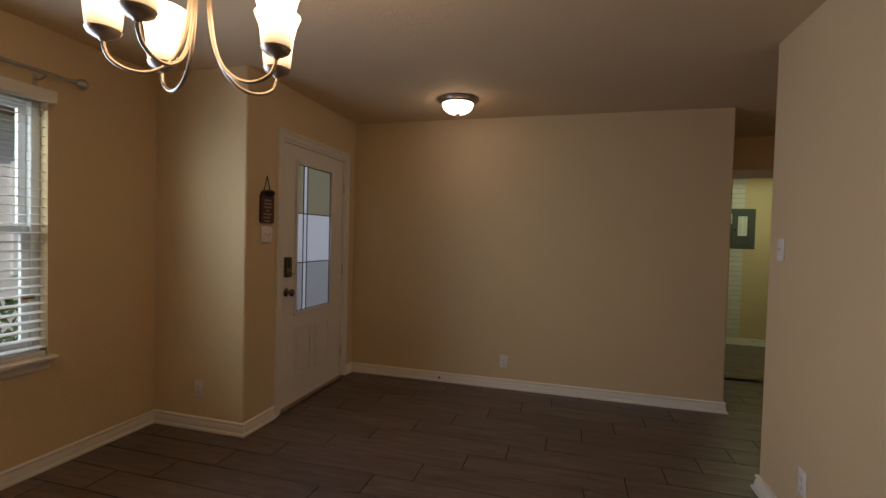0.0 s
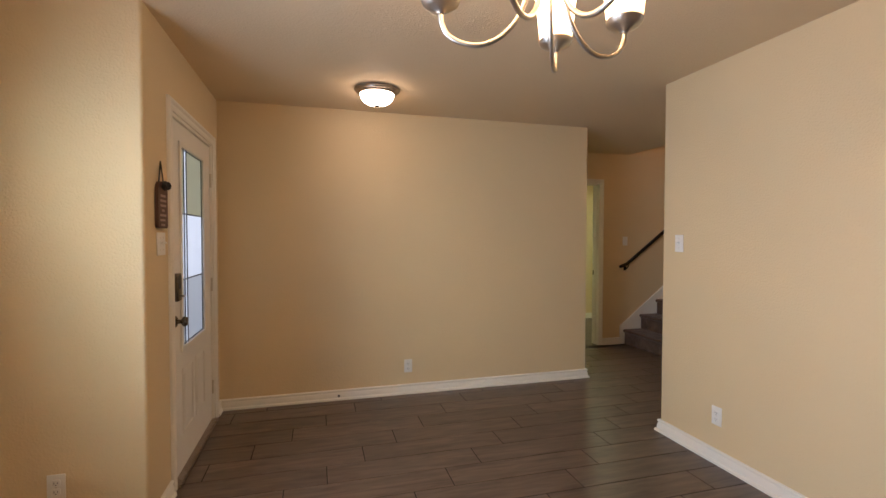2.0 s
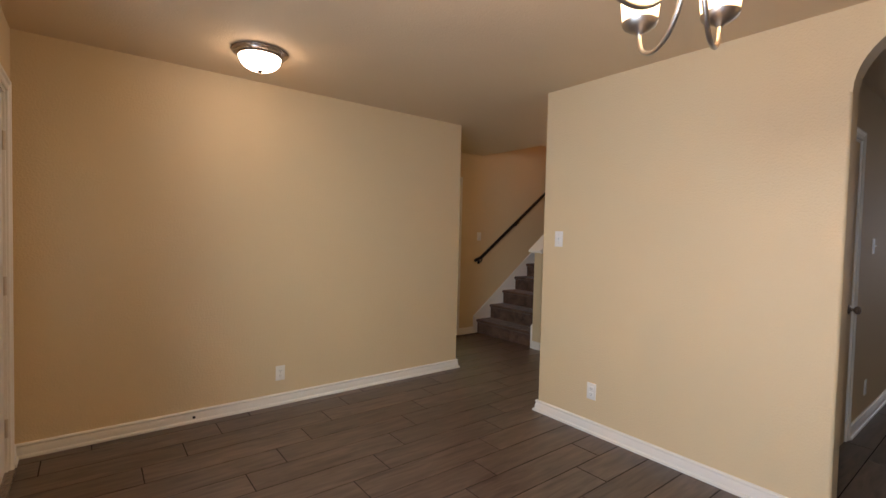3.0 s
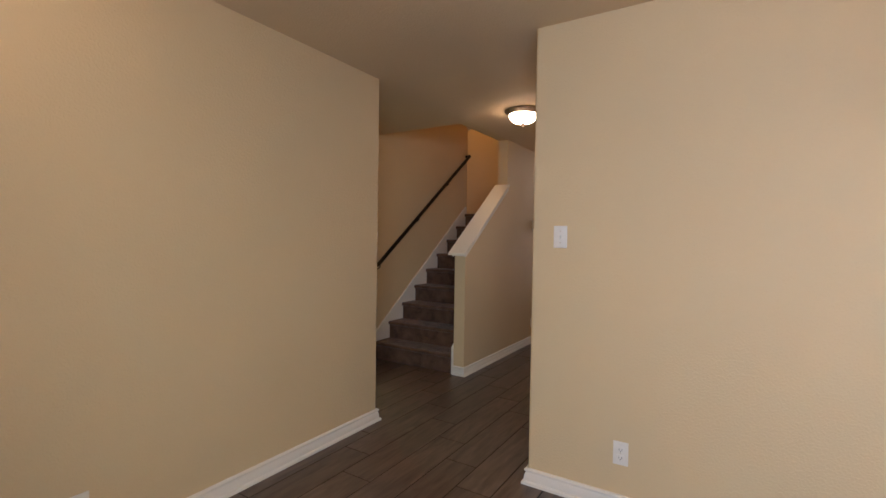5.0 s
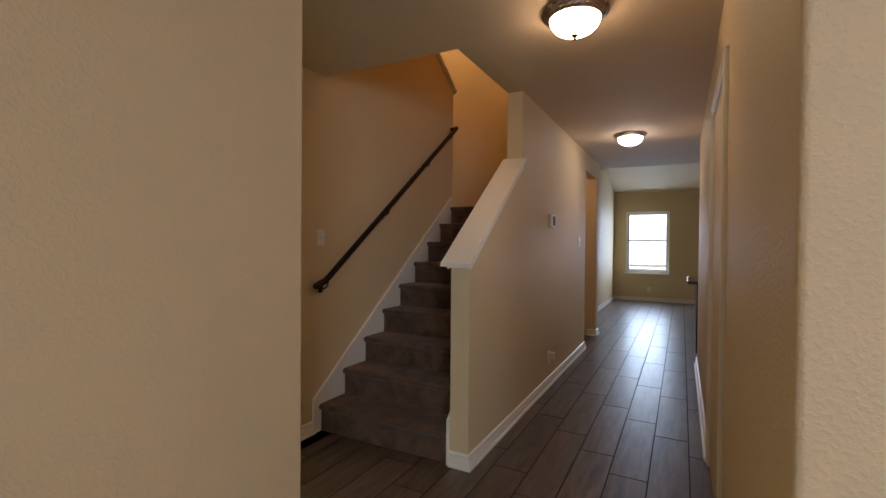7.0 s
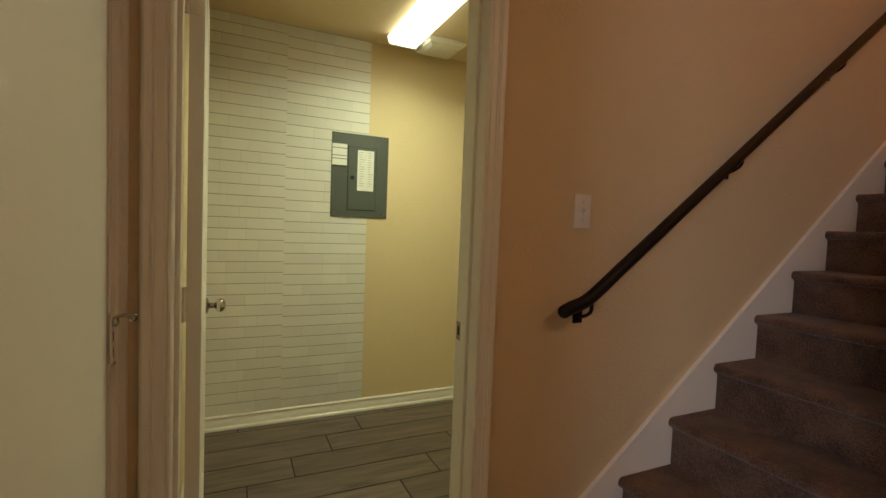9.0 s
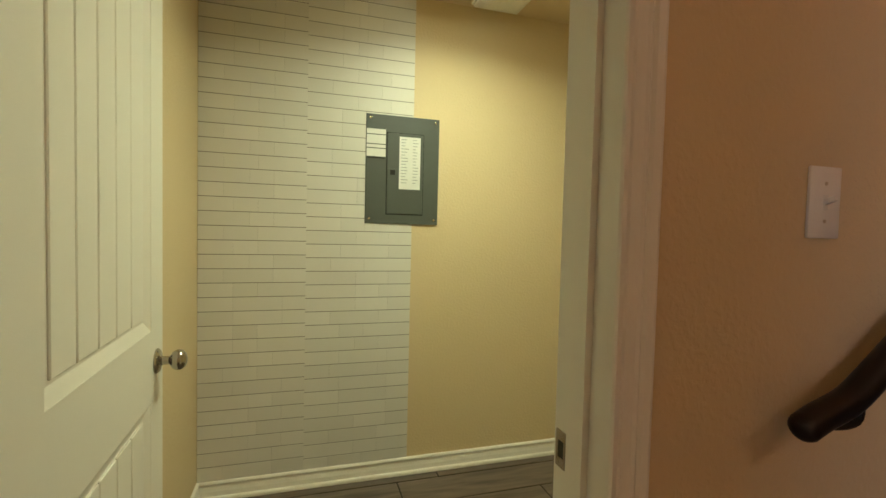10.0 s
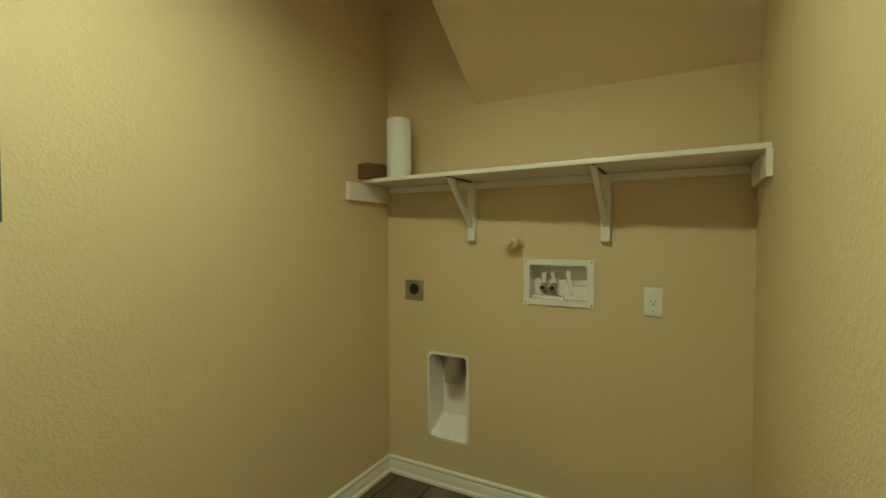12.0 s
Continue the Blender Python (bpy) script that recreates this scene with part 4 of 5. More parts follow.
for k in range(7):
    z = 0.045 - 0.024 * k
    w = rnd.uniform(0.02, 0.05)
    part("mark", box(0.018, 0.0195, -w, w * rnd.uniform(0.5, 1), z - 0.006, z + 0.005), M_SIGNMARK, o)

# ---- laundry room ----
# brick print on the panel wall: two strips, each brick a raised piece
print_ = thing("brick_wallpaper", "white brick-pattern wall covering in two strips", "wall covering", pose(0, YP, 0))
for x0, x1 in ((XL + 0.001, 1.8530), (1.8531, 2.370)):
    part("strip", box(x0, x1, -0.0012, -0.0002, 0.086, H - 0.001), M_JOINT, print_)

shelf = thing("wall_shelf", "long white wooden wall shelf on two brackets", "shelf", pose(0, 0, 0))
bm = prism(bmesh.new(), [(XS - 0.001, YI + 0.002), (XS - 0.001, YP - 0.002), (XS - 0.232, YP - 0.002), (XS - 0.352, YI + 0.002)], 1.520, 1.539)
bmesh.ops.bevel(bm, geom=list(bm.edges), offset=0.003, segments=2, affect="EDGES", profile=0.5)
part("board", bm, M_TRIM, shelf, smooth=True)
part("cleat", box(XS - 0.019, XS - 0.001, YI + 0.020, YP - 0.020, 1.486, 1.519, 0.002), M_TRIM, shelf)
part("cleat", box(XS - 0.338, XS - 0.001, YP - 0.019, YP - 0.001, 1.434, 1.519, 0.002), M_TRIM, shelf)
part("cleat", box(XS - 0.368, XS - 0.001, YI + 0.001, YI + 0.019, 1.436, 1.519, 0.002), M_TRIM, shelf)
for y in (5.806, 6.415):
    br = part("bracket", box(XS - 0.030, XS - 0.0195, y - 0.018, y + 0.018, 1.240, 1.519, 0.001), M_TRIM, shelf, "white metal shelf bracket")
    part("block", box(XS - 0.0195, XS - 0.001, y - 0.020, y + 0.020, 1.236, 1.4855, 0.002), M_TRIM, br)
    bm = bmesh.new()
    front = 0.262 if y > 6 else 0.305
    prism(bm, [(XS - 0.030, 1.300), (XS - 0.030, 1.338), (XS - front + 0.036, 1.514), (XS - front, 1.514)], y - 0.010, y + 0.010, "y")
    part("brace", bm, M_TRIM, br)
    # dark bar put in as the shade of the slot under the board
    part("gap_bar", box(XS - front - 0.004, XS - 0.030, y - 0.005, y + 0.005, 1.5145, 1.5195, 0.0006), M_RAIL, br, "dark bar standing for the shaded gap over the bracket")

o = thing("tissue_roll", "white paper towel roll standing on the shelf", "paper towel roll", pose(3.900, 6.738, 1.5395))
part("roll", lathe(bmesh.new(), [(0.022, 0.004), (0.024, 0), (0.057, 0), (0.0595, 0.004), (0.0595, 0.280), (0.057, 0.284), (0.024, 0.284), (0.021, 0.280), (0.021, 0.06), (0, 0.06)], 40), M_ROLL, o, smooth=True)
part("core", lathe(bmesh.new(), [(0.0208, 0.002), (0.0208, 0.278), (0.019, 0.278), (0.019, 0.002)], 28), M_CARD, o, smooth=True)
o = thing("small_box", "small brown cardboard box on the shelf", "box", pose(3.872, 6.855, 1.5395, 0, 0, -10))
part("body", box(-0.085, 0.085, -0.035, 0.035, 0, 0.070, 0.002), M_CARD, o)
part("flap", box(-0.084, 0.03, -0.034, 0.034, 0.0705, 0.0725, 0.0006), M_CARD, o, at=pose(0, 0, 0, 0, -3, 0))
part("flap", box(0.032, 0.084, -0.034, 0.034, 0.0705, 0.0725, 0.0006), M_CARD, o, at=pose(0, 0, 0, 0, 4, 0))


def to_wall(y, z):
    return pose(XS, y, z, 0, 0, -90)


# dryer power outlet
o = thing("power_outlet", "steel plate dryer outlet with a round black socket", "electrical outlet", to_wall(6.750, 0.985))
part("plate", box(-0.055, 0.055, -0.004, -0.0005, -0.052, 0.052, 0.001), M_STEEL, o)
part("socket", lathe(bmesh.new(), [(0, 0.0042), (0.025, 0.0042), (0.0265, 0.006), (0.0275, 0.004), (0.0275, 0)], 28), M_HOLE, o, smooth=True, at=pose(0, -0.003, 0.004, 90))
# gas stub
o = thing("gas_valve", "beige painted capped pipe sticking out of the wall", "pipe valve", to_wall(6.203, 1.234))
part("escutcheon", lathe(bmesh.new(), [(0, 0.0005), (0.044, 0.0005), (0.042, 0.006), (0.026, 0.011), (0, 0.011)], 28), M_WALL, o, smooth=True, at=pose(0, 0, 0, 90))
part("pipe", lathe(bmesh.new(), [(0.024, 0.010), (0.024, 0.026), (0.033, 0.029), (0.034, 0.056), (0.029, 0.063), (0.012, 0.065), (0.012, 0.070), (0, 0.071)], 14), M_WALL, o, at=pose(0, 0, 0, 90))
part("plug", box(-0.010, 0.010, -0.082, -0.066, -0.010, 0.010, 0.002), M_WALL, o)

# washer supply box
a, b, c, d = WB
o = thing("washer_box", "white recessed washing machine supply box with two valves", "supply box", to_wall((a + b) / 2, (c + d) / 2))
hw, hh = (b - a) / 2, (d - c) / 2
fr = []
for q in ((-hw, hw, -0.007, -0.0005, -hh, -hh + 0.026), (-hw, hw, -0.007, -0.0005, hh - 0.026, hh), (-hw, -hw + 0.028, -0.007, -0.0005, -hh + 0.026, hh - 0.026), (hw - 0.028, hw, -0.007, -0.0005, -hh + 0.026, hh - 0.026)):
    fr.append(q)
part("frame", boxes(fr), M_PLASTIC, o)
iw, ih = hw - 0.0275, hh - 0.0255
part("tub", boxes([(-iw - 0.002, iw + 0.002, 0.078, 0.081, -ih, ih), (-iw - 0.003, -iw, -0.004, 0.080, -ih, ih), (iw, iw + 0.003, -0.004, 0.080, -ih, ih), (-iw, iw, -0.004, 0.080, -ih - 0.003, -ih), (-iw, iw, -0.004, 0.080, ih, ih + 0.003)]), M_PLASTIC, o)
part("drain_cup", box(0.022, iw - 0.002, 0.028, 0.074, -ih, -ih + 0.062, 0.004), M_PLASTIC, o, smooth=True)
part("hose", tube(bmesh.new(), curve_points([(0.036, 0.040, 0.055), (0.040, 0.030, 0.02), (0.048, 0.028, -0.02), (0.052, 0.030, -0.055)], 4), 0.011, 12), M_PLASTIC, o, "white drain hose", True)
for x in (-0.074, -0.030):
    v = part("valve", lathe(bmesh.new(), [(0, -0.066), (0.011, -0.066), (0.011, -0.050), (0.014, -0.046), (0.014, -0.030), (0.010, -0.026), (0.010, -0.020), (0, -0.020)], 14), M_BRASS, o, "tarnished brass supply valve", True, at=pose(x, 0.042, 0.014))
    part("sleeve", lathe(bmesh.new(), [(0, -0.020), (0.0115, -0.020), (0.0115, 0.004), (0.009, 0.006), (0.009, 0.016), (0.0115, 0.018), (0.0115, 0.030), (0, 0.031)], 14), M_PLASTIC, v, "white threaded cap", True)
    part("handle", lathe(bmesh.new(), [(0.0155, 0), (0.0165, 0.004), (0.0155, 0.012), (0.011, 0.013), (0.0095, 0.009)], 16), M_STEEL, v, smooth=True, at=pose(0, -0.012, -0.042, 90))
    part("handle_core", lathe(bmesh.new(), [(0.0095, 0.001), (0.0095, 0.009), (0, 0.009)], 12), M_HOLE, v, at=pose(0, -0.012, -0.042, 90))
part("bridge", tube(bmesh.new(), [(-0.066, 0.046, -0.022), (-0.052, 0.040, -0.030), (-0.038, 0.046, -0.022)], 0.006, 8), M_BRASS, o, smooth=True)
part("tray", box(-iw + 0.002, 0.018, 0.020, 0.078, -ih, -ih + 0.012, 0.003), M_PLASTIC, o, smooth=True)
for sx in (-1, 1):
    for sz in (-1, 1):
        part("screw", lathe(bmesh.new(), [(0.0035, 0), (0.003, 0.0012), (0, 0.0016)], 10), M_HOLE, o, at=pose(sx * (hw - 0.010), -0.007, sz * (hh - 0.010), 90))

# dryer vent recess
e, f, g, h = VB
o = thing("dryer_recess", "white moulded dryer vent recess with a steel duct", "dryer vent box", to_wall((e + f) / 2, (g + h) / 2))
hw, hh = (f - e) / 2, (h - g) / 2
bm = bmesh.new()
outer = fillet([(-hw, -hh), (hw, -hh), (hw, hh), (-hw, hh)], {0: 0.032, 1: 0.032, 2: 0.032, 3: 0.032}, 5)
inner = fillet([(-hw + 0.012, -hh + 0.012), (hw - 0.012, -hh + 0.012), (hw - 0.012, hh - 0.012), (-hw + 0.012, hh - 0.012)], {0: 0.024, 1: 0.024, 2: 0.024, 3: 0.024}, 5)
back = fillet([(-hw + 0.040, -hh + 0.10), (hw - 0.040, -hh + 0.10), (hw - 0.040, hh - 0.02), (-hw + 0.040, hh - 0.02)], {0: 0.024, 1: 0.024, 2: 0.016, 3: 0.016}, 5)
rings = [[bm.verts.new((x, y, z)) for x, z in ring] for ring, y in ((outer, -0.0005), (outer, -0.004), (inner, -0.006), (inner, 0.004), (back, 0.098))]
n = len(outer)
for r0, r1 in zip(rings, rings[1:]):
    for k in range(n):
        bm.faces.new((r0[k], r0[(k + 1) % n], r1[(k + 1) % n], r1[k]))
bm.faces.new(rings[-1])
part("liner", bm, M_PLASTIC, o, smooth=True)
part("duct", lathe(bmesh.new(), [(0.048, 0.0), (0.048, 0.14), (0.050, 0.14), (0.050, 0.0)], 28), M_STEEL, o, "galvanised steel duct", True, at=pose(0.012, 0.048, hh - 0.152))

# breaker panel
PX0, PX1, PZ0, PZ1 = 2.130, 2.505, 1.298, 1.838
o = thing("breaker_panel", "grey-green metal electrical breaker panel with paper labels", "electrical panel", pose(0, YP, 0))


def ppt(u, v):
    return PX0 + u * (PX1 - PX0), PZ1 - v * (PZ1 - PZ0)


def pbox(u0, u1, v0, v1, d0, d1, bev=0.0):
    x0, zt = ppt(u0, v0)
    x1, zb = ppt(u1, v1)
    return box(x0, x1, -d1, -d0, zb, zt, bev)


part("cover", pbox(0, 1, 0, 1, 0.0005, 0.009, 0.002), M_PANEL, o)
part("door_surround", pbox(0.275, 0.785, 0.155, 0.915, 0.009, 0.0105, 0.0006), M_HOLE, o)
d_ = part("door", pbox(0.285, 0.775, 0.162, 0.905, 0.009, 0.0145, 0.0018), M_PANEL, o)
part("label_sheet", pbox(0.445, 0.735, 0.19, 0.675, 0.0146, 0.0152), M_PAPER, d_, "white printed circuit list")
rnd = random.Random(9)
for k in range(15):
    v = 0.215 + 0.0285 * k
    for u0, w in ((0.47, rnd.uniform(0.05, 0.11)), (0.63, rnd.uniform(0.04, 0.08))):
        x0, z = ppt(u0, v)
        x1, _ = ppt(u0 + w, v)
        part("print_line", box(x0, x1, -0.0156, -0.0151, z - 0.0018, z + 0.0012), M_INK, d_)
part("latch", pbox(0.285, 0.43, 0.49, 0.56, 0.0146, 0.017, 0.001), M_PANEL, d_)
part("latch_slot", pbox(0.325, 0.39, 0.503, 0.547, 0.0168, 0.0176), M_HOLE, d_)
for v0, v1 in ((0.135, 0.180), (0.188, 0.268), (0.276, 0.305), (0.313, 0.385)):
    part("label", pbox(0.008, 0.262, v0, v1, 0.009, 0.0097), M_PAPER, o)
part("slot", pbox(0.02, 0.25, 0.392, 0.402, 0.009, 0.0098), M_HOLE, o)
for u in (0.055, 0.945):
    for v in (0.035, 0.955):
        x, z = ppt(u, v)
        part("screw", lathe(bmesh.new(), [(0.007, 0), (0.006, 0.002), (0.0, 0.003)], 14), M_CHROME, o, smooth=True, at=pose(x, -0.009, z, 90))

# ---- front window, blind, curtain rod ----
win = tagged(new("window_1"), label="white vinyl double-hung window", kind="structure")
win.matrix_basis = pose(XW, 0, 0)
for s0, s1 in ((WY0, 0.885), (0.905, WY1)):
    bm = rim(-0.125, -0.060, s0, s1, WZ0, WZ1, 0.045, 0.004)
    part("window_frame", bm, M_VINYL, win)
    mid = (WZ0 + WZ1) / 2 - 0.02
    for z0, z1, x in ((WZ0 + 0.045, mid + 0.02, -0.085), (mid - 0.02, WZ1 - 0.045, -0.110)):
        sash = part("sash", rim(x - 0.012, x + 0.013, s0 + 0.045, s1 - 0.045, z0, z1, 0.038, 0.003), M_VINYL, win)
        p = part("pane", box(x - 0.002, x + 0.002, s0 + 0.082, s1 - 0.082, z0 + 0.037, z1 - 0.037), M_GLASS, sash)
        p.visible_shadow = False
part("mullion", box(-0.125, -0.055, 0.885, 0.905, WZ0, WZ1), M_VINYL, win)
bm = box(-0.055, 0.062, WY0 - 0.03, WY1 + 0.02, WZ0 - 0.022, WZ0 - 0.001, 0.006)
cube(bm, 0.001, 0.016, WY0 - 0.01, WY1 + 0.002, WZ0 - 0.075, WZ0 - 0.022, 0.004)
part("window_sill", bm, M_TRIM, win)
blind = thing("window_blind", "white slatted blind hanging in the front window", "window blind", pose(XW, 0, 0))
part("valance", box(0.002, 0.056, WY0 - 0.04, WY1 + 0.012, 2.030, 2.098, 0.006), M_TRIM, blind, smooth=True)
slat_me = mesh_of("slat", box(-0.024, 0.024, WY0 + 0.006, WY1 - 0.006, -0.0014, 0.0014, 0.0006, 1), M_VINYL)
for k in range(28):
    part("slat", slat_me, None, blind, at=pose(-0.028, 0, 0.690 + 0.0485 * k, 0, 9))
part("bottom_rail", box(-0.050, -0.006, WY0 + 0.006, WY1 - 0.006, WZ0 + 0.001, WZ0 + 0.022, 0.003), M_VINYL, blind)
for y in (0.15, 0.89, 1.52, 1.70):
    for x in (-0.0535, -0.0025):
        part("cord", tube(bmesh.new(), [(x, y, 0.66), (x, y, 2.04)], 0.0010, 5), M_VINYL, blind)
part("tag", box(-0.0015, 0.0, 1.655, 1.725, 0.955, 0.985, 0.0), M_PAPER, blind, "small printed warning tag")
part("tag_print", box(0.0001, 0.0005, 1.665, 1.720, 0.966, 0.974, 0.0), M_CARD, blind)
rod = thing("curtain_rod", "brushed metal curtain rod with a round end knob", "curtain rod", pose(XW, 0, 2.172))
bm = bmesh.new()
tube(bm, [(0.085, -0.25, 0), (0.085, 1.862, 0)], 0.0105, 14)
part("rod", bm, M_STEEL, rod, smooth=True)
part("finial", lathe(bmesh.new(), [(0, 0), (0.014, 0.0), (0.016, 0.010), (0.012, 0.016), (0.022, 0.026), (0.030, 0.042), (0.030, 0.054), (0.022, 0.070), (0, 0.078)], 24), M_STEEL, rod, smooth=True, at=pose(0.085, 1.857, 0, -90))
for y in (0.02, 1.72):
    bm = tube(bmesh.new(), [(0.001, y, -0.03), (0.05, y, -0.03), (0.085, y, -0.012)], 0.005, 8)
    cube(bm, 0.0005, 0.005, y - 0.012, y + 0.012, -0.06, 0.0, 0.001)
    part("bracket", bm, M_STEEL, rod, smooth=True)

o = thing("screw_hole", "small dark screw mark in the white baseboard", "screw mark", pose(-1.030, YE - 0.0155, 0.036, 90))
part("mark", lathe(bmesh.new(), [(0.010, -0.001), (0.010, 0.0012), (0, 0.0016)], 12), M_HOLE, o)

# outside the front window
house = thing("neighbouring_house", "pale house wall with a dark window across the yard", "house", pose(-7.0, 0, -0.2))
part("wall", box(-0.3, 0, -6, 14, 0, 3.0), M_SIDING, house)
part("eave", box(-0.9, 0.5, -6, 14, 3.0, 3.2), M_FENCE, house)
for y in (4.2, 7.5):
    w_ = part("window", rim(0.0, 0.06, y, y + 1.3, 0.9, 2.4, 0.08, 0), M_VINYL, house)
    part("pane", box(0.005, 0.02, y + 0.08, y + 1.22, 0.98, 2.32), M_HOLE, w_)
rnd = random.Random(3)
bush = thing("shrub", "low green leafy shrub outside the front window", "shrub", pose(-4.2, 2.9, -0.2))
bm = bmesh.new()
for k in range(900):
    u, v = rnd.uniform(0, 2 * math.pi), rnd.uniform(-0.3, 1)
    r = 0.55 * rnd.uniform(0.75, 1.08)
    p = Vector((r * 0.8 * math.cos(u) * math.sqrt(max(0, 1 - v * v)), r * 1.7 * math.sin(u) * math.sqrt(max(0, 1 - v * v)), 0.45 + 0.55 * v))
    q = Euler((rnd.uniform(0, 3), rnd.uniform(0, 3), rnd.uniform(0, 6))).to_matrix()
    s = rnd.uniform(0.03, 0.06)
    vs = [bm.verts.new(p + q @ Vector(c)) for c in ((-s, 0, 0), (0, -s * 0.45, 0), (s, 0, 0), (0, s * 0.45, 0))]
    bm.faces.new(vs)
part("leaves", bm, M_LEAF, bush)
part("stems", lathe(bmesh.new(), [(0.05, 0), (0.08, 0.2), (0.02, 0.6), (0, 0.6)], 8), M_FENCE, bush)

# ---- far rooms ----
for i, (y0, y1, z0, z1) in enumerate(((3.21, 4.13, 0.64, 2.06), (1.05, 1.95, 0.64, 2.04))):
    w_ = tagged(new("window_%d" % (i + 2)), label="white double-hung window with a lowered blind", kind="structure")
    w_.matrix_basis = pose(11.7, 0, 0)
    part("window_frame", rim(0.05, 0.11, y0, y1, z0, z1, 0.045, 0.003), M_VINYL, w_)
    mid = (z0 + z1) / 2 + 0.04
    for a_, b_ in ((z0 + 0.045, mid + 0.02), (mid - 0.02, z1 - 0.045)):
        s_ = part("sash", rim(0.06, 0.085, y0 + 0.045, y1 - 0.045, a_, b_, 0.032, 0.002), M_VINYL, w_)
        p = part("pane", box(0.070, 0.074, y0 + 0.076, y1 - 0.076, a_ + 0.031, b_ - 0.031), M_GLASS, s_)
        p.visible_shadow = False
    part("window_sill", box(-0.03, 0.05, y0 - 0.03, y1 + 0.03, z0 - 0.02, z0 - 0.001, 0.004), M_TRIM, w_)
# plain plane made to glow in place of the bright outdoors
M_OUT = glow("glowing_daylight_backdrop", (0.95, 0.98, 1.0), 3.2)
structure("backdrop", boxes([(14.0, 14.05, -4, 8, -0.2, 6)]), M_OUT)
o = thing("garden_fence", "pale horizontal board fence outside the back window", "fence", pose(13.2, 0, -0.2))
me = mesh_of("board", box(0, 0.02, -1, 6, 0, 0.085), M_SIDING)
for k in range(8):
    part("board", me, None, o, at=pose(0, 0, 0.1 + 0.115 * k))

o = thing("back_door", "white half-glazed back door with knob and deadbolt", "door", pose(11.7, 0.715, 0.012))
y0 = -0.90
part("leaf", boxes([(0.02, 0.064, y0, y0 + 0.16, 0, 2.01), (0.02, 0.064, -0.16, 0, 0, 2.01), (0.02, 0.064, y0 + 0.16, -0.16, 0, 1.0), (0.02, 0.064, y0 + 0.16, -0.16, 1.86, 2.01)]), M_DOOR, o)
part("light_frame", rim(0.008, 0.021, y0 + 0.14, -0.14, 0.98, 1.88, 0.03, 0.003), M_DOOR, o)
p = part("pane", box(0.040, 0.044, y0 + 0.16, -0.16, 1.0, 1.86), M_GLASS, o)
p.visible_shadow = False
for a_, b_ in ((y0 + 0.14, y0 + 0.42), (-0.42, -0.14)):
    part("panel", rim(0.012, 0.021, a_, b_, 0.22, 0.82, 0.02, 0.003), M_DOOR, o)
for z, r in ((0.92, 0.028), (1.04, 0.024)):
    k = part("knob", lathe(bmesh.new(), [(0, 0), (r, 0), (r, 0.008), (0.012, 0.014), (r * 0.8, 0.04), (0, 0.05)], 18), M_BRONZE, o, smooth=True)
    k.matrix_basis = pose(0.02, -0.07, z, 0, -90)

isl = thing("kitchen_island", "dark espresso kitchen island with a granite top", "kitchen island", pose(6.0, 1.06, 0))
part("body", box(0.03, 0.75, 0.02, 1.75, 0.09, 0.865), M_ISLAND, isl)
part("toe_kick", box(0.09, 0.69, 0.07, 1.70, 0.0, 0.09), M_ISLAND, isl)
part("countertop", box(-0.06, 0.84, -0.07, 1.84, 0.866, 0.900, 0.006), M_GRANITE, isl, "dark polished granite top")
for a_, b_ in ((0.06, 0.56), (0.62, 1.12), (1.18, 1.70)):
    part("door", rim(0.012, 0.030, a_, b_, 0.14, 0.83, 0.06, 0.002), M_ISLAND, isl)
for x, y in ((0.02, 0.0), (0.70, 0.0)):
    part("corner_post", box(x, x + 0.06, y - 0.02, y + 0.04, 0.0, 0.865, 0.004), M_ISLAND, isl)

for x, y in ((6.4, 0.62), (5.2, 0.62), (5.2, -0.6), (6.4, -0.6)):
    o = thing("recessed_light", "lit round recessed light in the kitchen ceiling", "ceiling light", pose(x, y, H), "recessed kitchen lights")
    part("trim_ring", lathe(bmesh.new(), [(0.085, -0.001), (0.085, -0.006), (0.068, -0.008), (0.066, -0.002)], 32), M_PLASTIC, o, smooth=True)
    part("lens", lathe(bmesh.new(), [(0.066, -0.003), (0, -0.004)], 32), M_LENS, o, "glowing lens")


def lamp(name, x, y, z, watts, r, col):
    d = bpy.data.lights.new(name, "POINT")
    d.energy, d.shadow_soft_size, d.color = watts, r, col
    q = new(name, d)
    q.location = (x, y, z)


# unseen lamp, added upstairs for the orange glow on the stairwell walls
lamp("unseen_upstairs_light", 4.6, 5.85, 4.5, 24, 0.12, (1.0, 0.67, 0.31))
# another lamp out of view, added to warm the recess beside the hall
lamp("unseen_side_room_light", 6.6, 4.65, 2.25, 3.5, 0.12, (1.0, 0.70, 0.42))

# ---- bricks of the wall covering ----
rnd = random.Random(11)
LENS = (0.105, 0.146, 0.214)
brick_me = {L: mesh_of("brick", box(0.0003, L - 0.0003, -0.0022, 0, 0.0018, 0.0642, 0.0004, 1), M_BRICK) for L in LENS}
for x0, dz, grow in ((XL + 0.001, 0.0, 1.004), (1.8532, -0.013, 1.111)):
    for row in range(36):
        z = 0.086 + 0.0657 * row + (dz if row else 0)
        order = list(LENS)
        rnd.shuffle(order)
        x = x0 + 0.0005
        for L in order:
            fit = min(1 if row or not dz else 0.8, (H - 0.002 - z) / 0.065)
            if fit > 0.1:
                part("brick", brick_me[L], None, print_, at=pose(x, -0.0014, z) @ Matrix.Diagonal((grow, 1, fit, 1)))
            x += L * grow

# ---- floor tiles ----
floor_ob = bpy.data.objects["floor"]
PW, PL, GAP = 0.203, 0.914, 0.0065


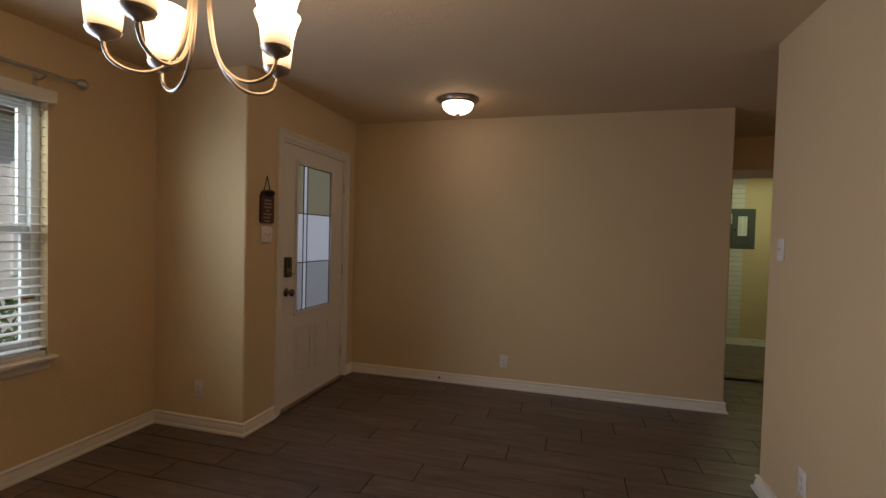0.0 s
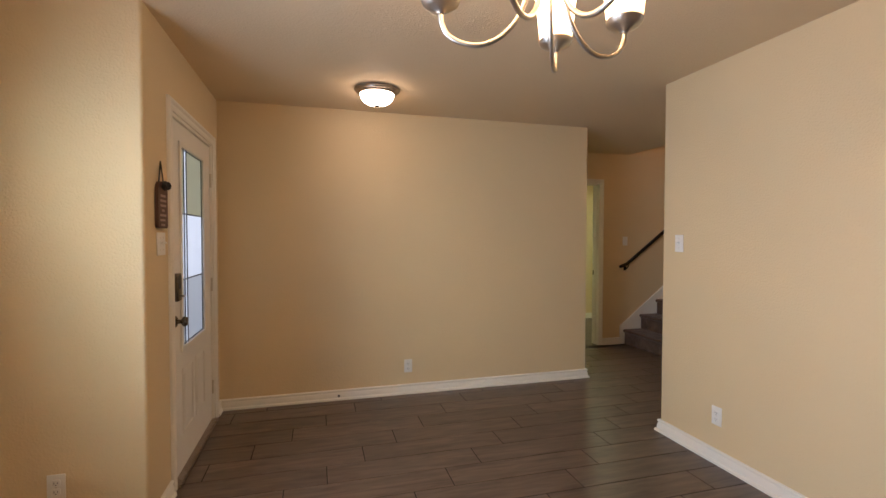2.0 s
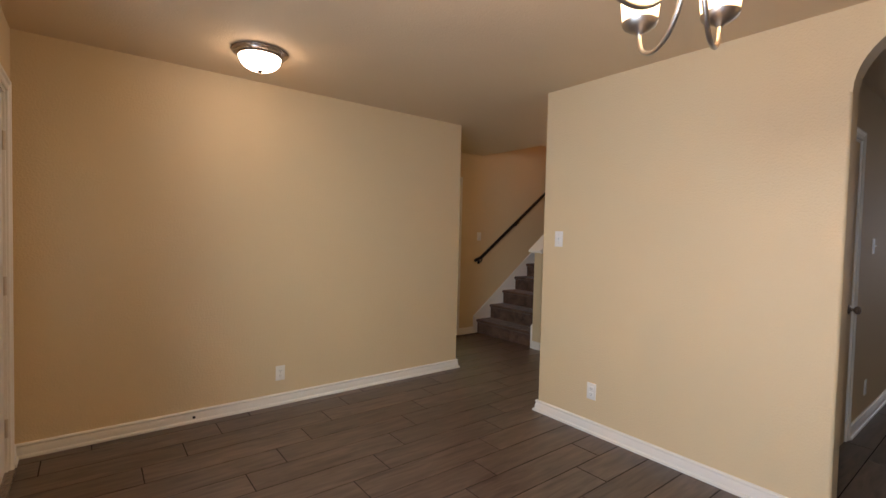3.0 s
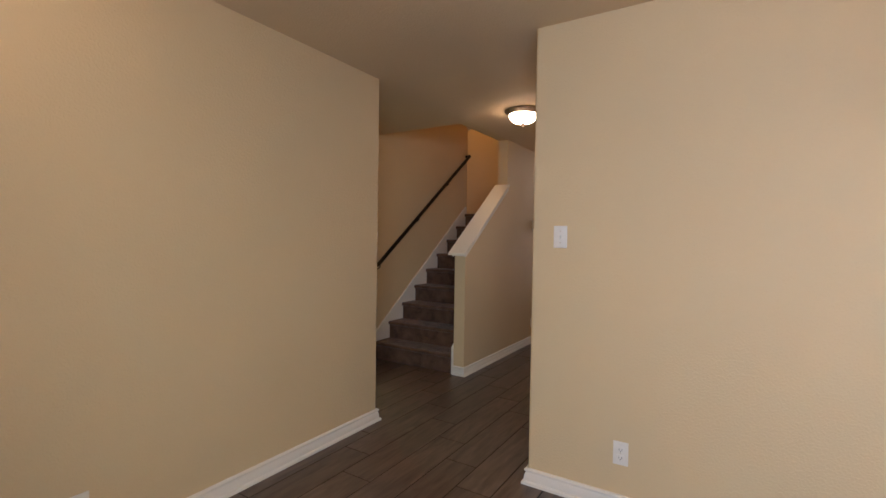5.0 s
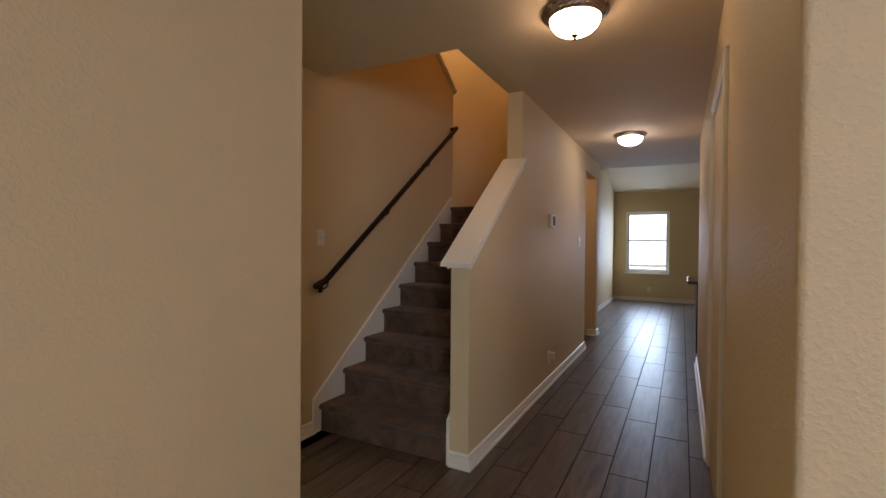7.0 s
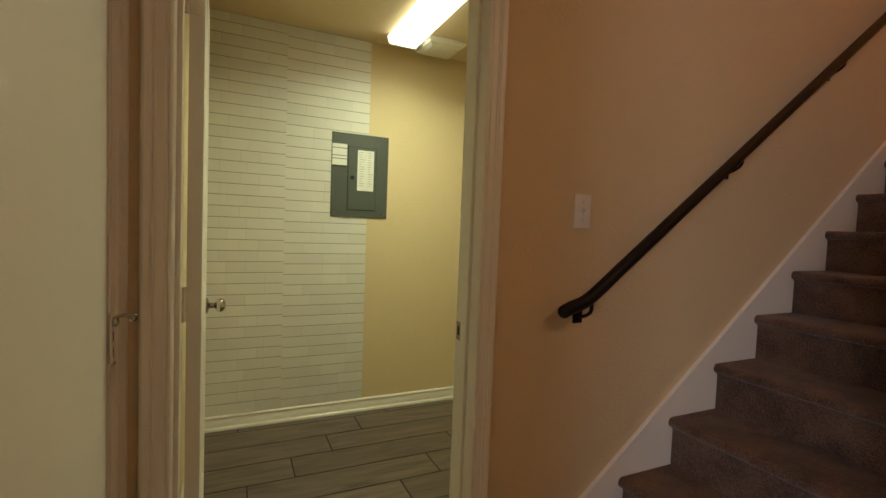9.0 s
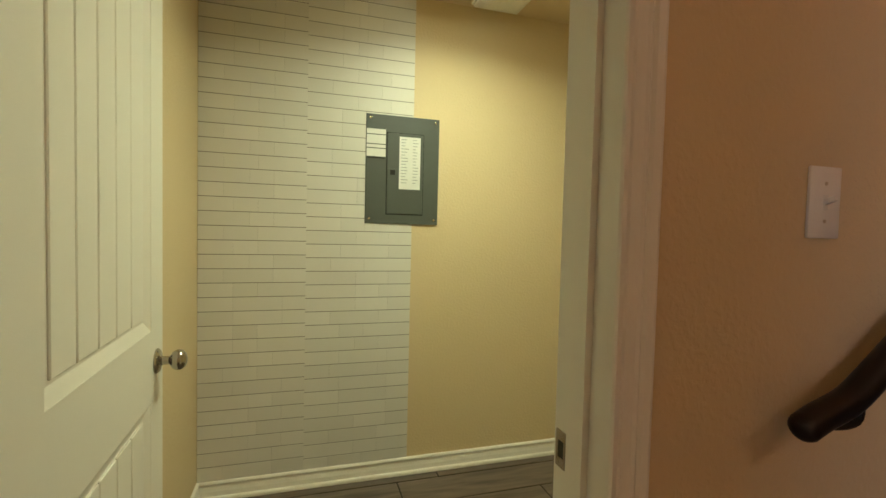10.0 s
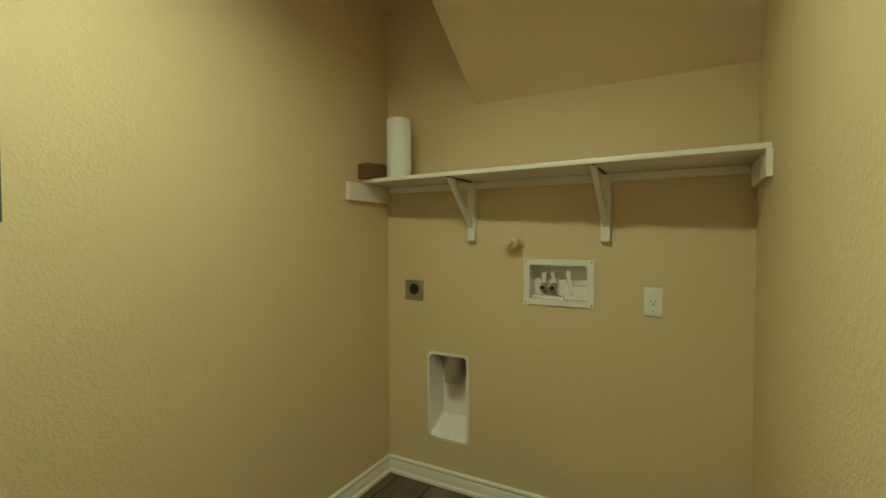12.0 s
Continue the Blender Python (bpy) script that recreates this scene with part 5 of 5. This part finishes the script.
def plank(bm, x0, x1, y0, y1):
    b = 0.0006
    lo = [bm.verts.new(q) for q in ((x0, y0, -0.003), (x1, y0, -0.003), (x1, y1, -0.003), (x0, y1, -0.003))]
    up = [bm.verts.new(q) for q in ((x0 + b, y0 + b, 0), (x1 - b, y0 + b, 0), (x1 - b, y1 - b, 0), (x0 + b, y1 - b, 0))]
    bm.faces.new(up)
    for k in range(4):
        bm.faces.new((lo[k], lo[(k + 1) % 4], up[(k + 1) % 4], up[k]))


bm = bmesh.new()
plank(bm, -PL / 2 + GAP / 2, PL / 2 - GAP / 2, -PW / 2 + GAP / 2, PW / 2 - GAP / 2)
plank_me = mesh_of("tile", bm, M_TILE)
ZONES = [(-2.69, 1.27, 1.0, 4.03), (1.15, 7.15, 2.8, 4.15), (1.345, 2.75, 4.03, 5.20), (7.15, 11.7, 2.8, 4.4), (1.15, 11.7, -0.35, 1.23)]
rest = bmesh.new()
count = 0
seen = []
for row in range(-35, 11):
    y = 3.0065 + PW * row + PW / 2 - PW / 2
    off = -0.004 + 0.2305 * row
    n0 = math.floor((-2.9 - off) / PL)
    for k in range(n0, n0 + 19):
        x = off + PL * (k + 0.5)
        if x + PL / 2 < -2.75 or x - PL / 2 > 11.75 or y < -3.6 or y > 5.1:
            continue
        near = any(x + PL / 2 > a and x - PL / 2 < b and y + PW / 2 > c and y - PW / 2 < d for a, b, c, d in ZONES)
        if y > 4.05 and (x + PL / 2 < 1.3 or x - PL / 2 > 2.75) and x < 6:
            continue
        if near:
            seen.append((abs(x - 1.0) + abs(y - 3.0), x, y))
        else:
            plank(rest, max(x - PL / 2 + GAP / 2, XW), min(x + PL / 2 - GAP / 2, 11.7), y - PW / 2 + GAP / 2, y + PW / 2 - GAP / 2)
seen.sort()
for i, (_, x, y) in enumerate(seen):
    if i < 270 and x - PL / 2 > XW:
        part("tile", plank_me, None, floor_ob, at=pose(x, y, 0))
    elif x - PL / 2 < XW:
        bm = bmesh.new()
        plank(bm, XW - x, PL / 2 - GAP / 2, -PW / 2 + GAP / 2, PW / 2 - GAP / 2)
        part("tile", bm, M_TILE, floor_ob, at=pose(x, y, 0))
    else:
        plank(rest, x - PL / 2 + GAP / 2, min(x + PL / 2 - GAP / 2, 11.7), y - PW / 2 + GAP / 2, y + PW / 2 - GAP / 2)
tagged(part("far_tiles", rest, M_TILE, floor_ob), kind="stuff")
for row in range(0, 9):
    y = 5.2115 + PW * (row + 0.5)
    off = 0.765 + 0.22 * row
    for k in range(-2, 5):
        x = off + PL * (k + 0.5)
        if x + PL / 2 > XL and x - PL / 2 < XS and y - PW / 2 < YP:
            part("tile", plank_me, None, floor_ob, at=pose(x, y, 0.0001))
for k in range(-1, 3):
    bm = bmesh.new()
    x = 0.48 + PL * (k + 0.5)
    plank(bm, x - PL / 2 + GAP / 2, x + PL / 2 - GAP / 2, 5.038 + GAP / 2, 5.2115 - GAP / 2)
    part("tile", bm, M_TILE, floor_ob)
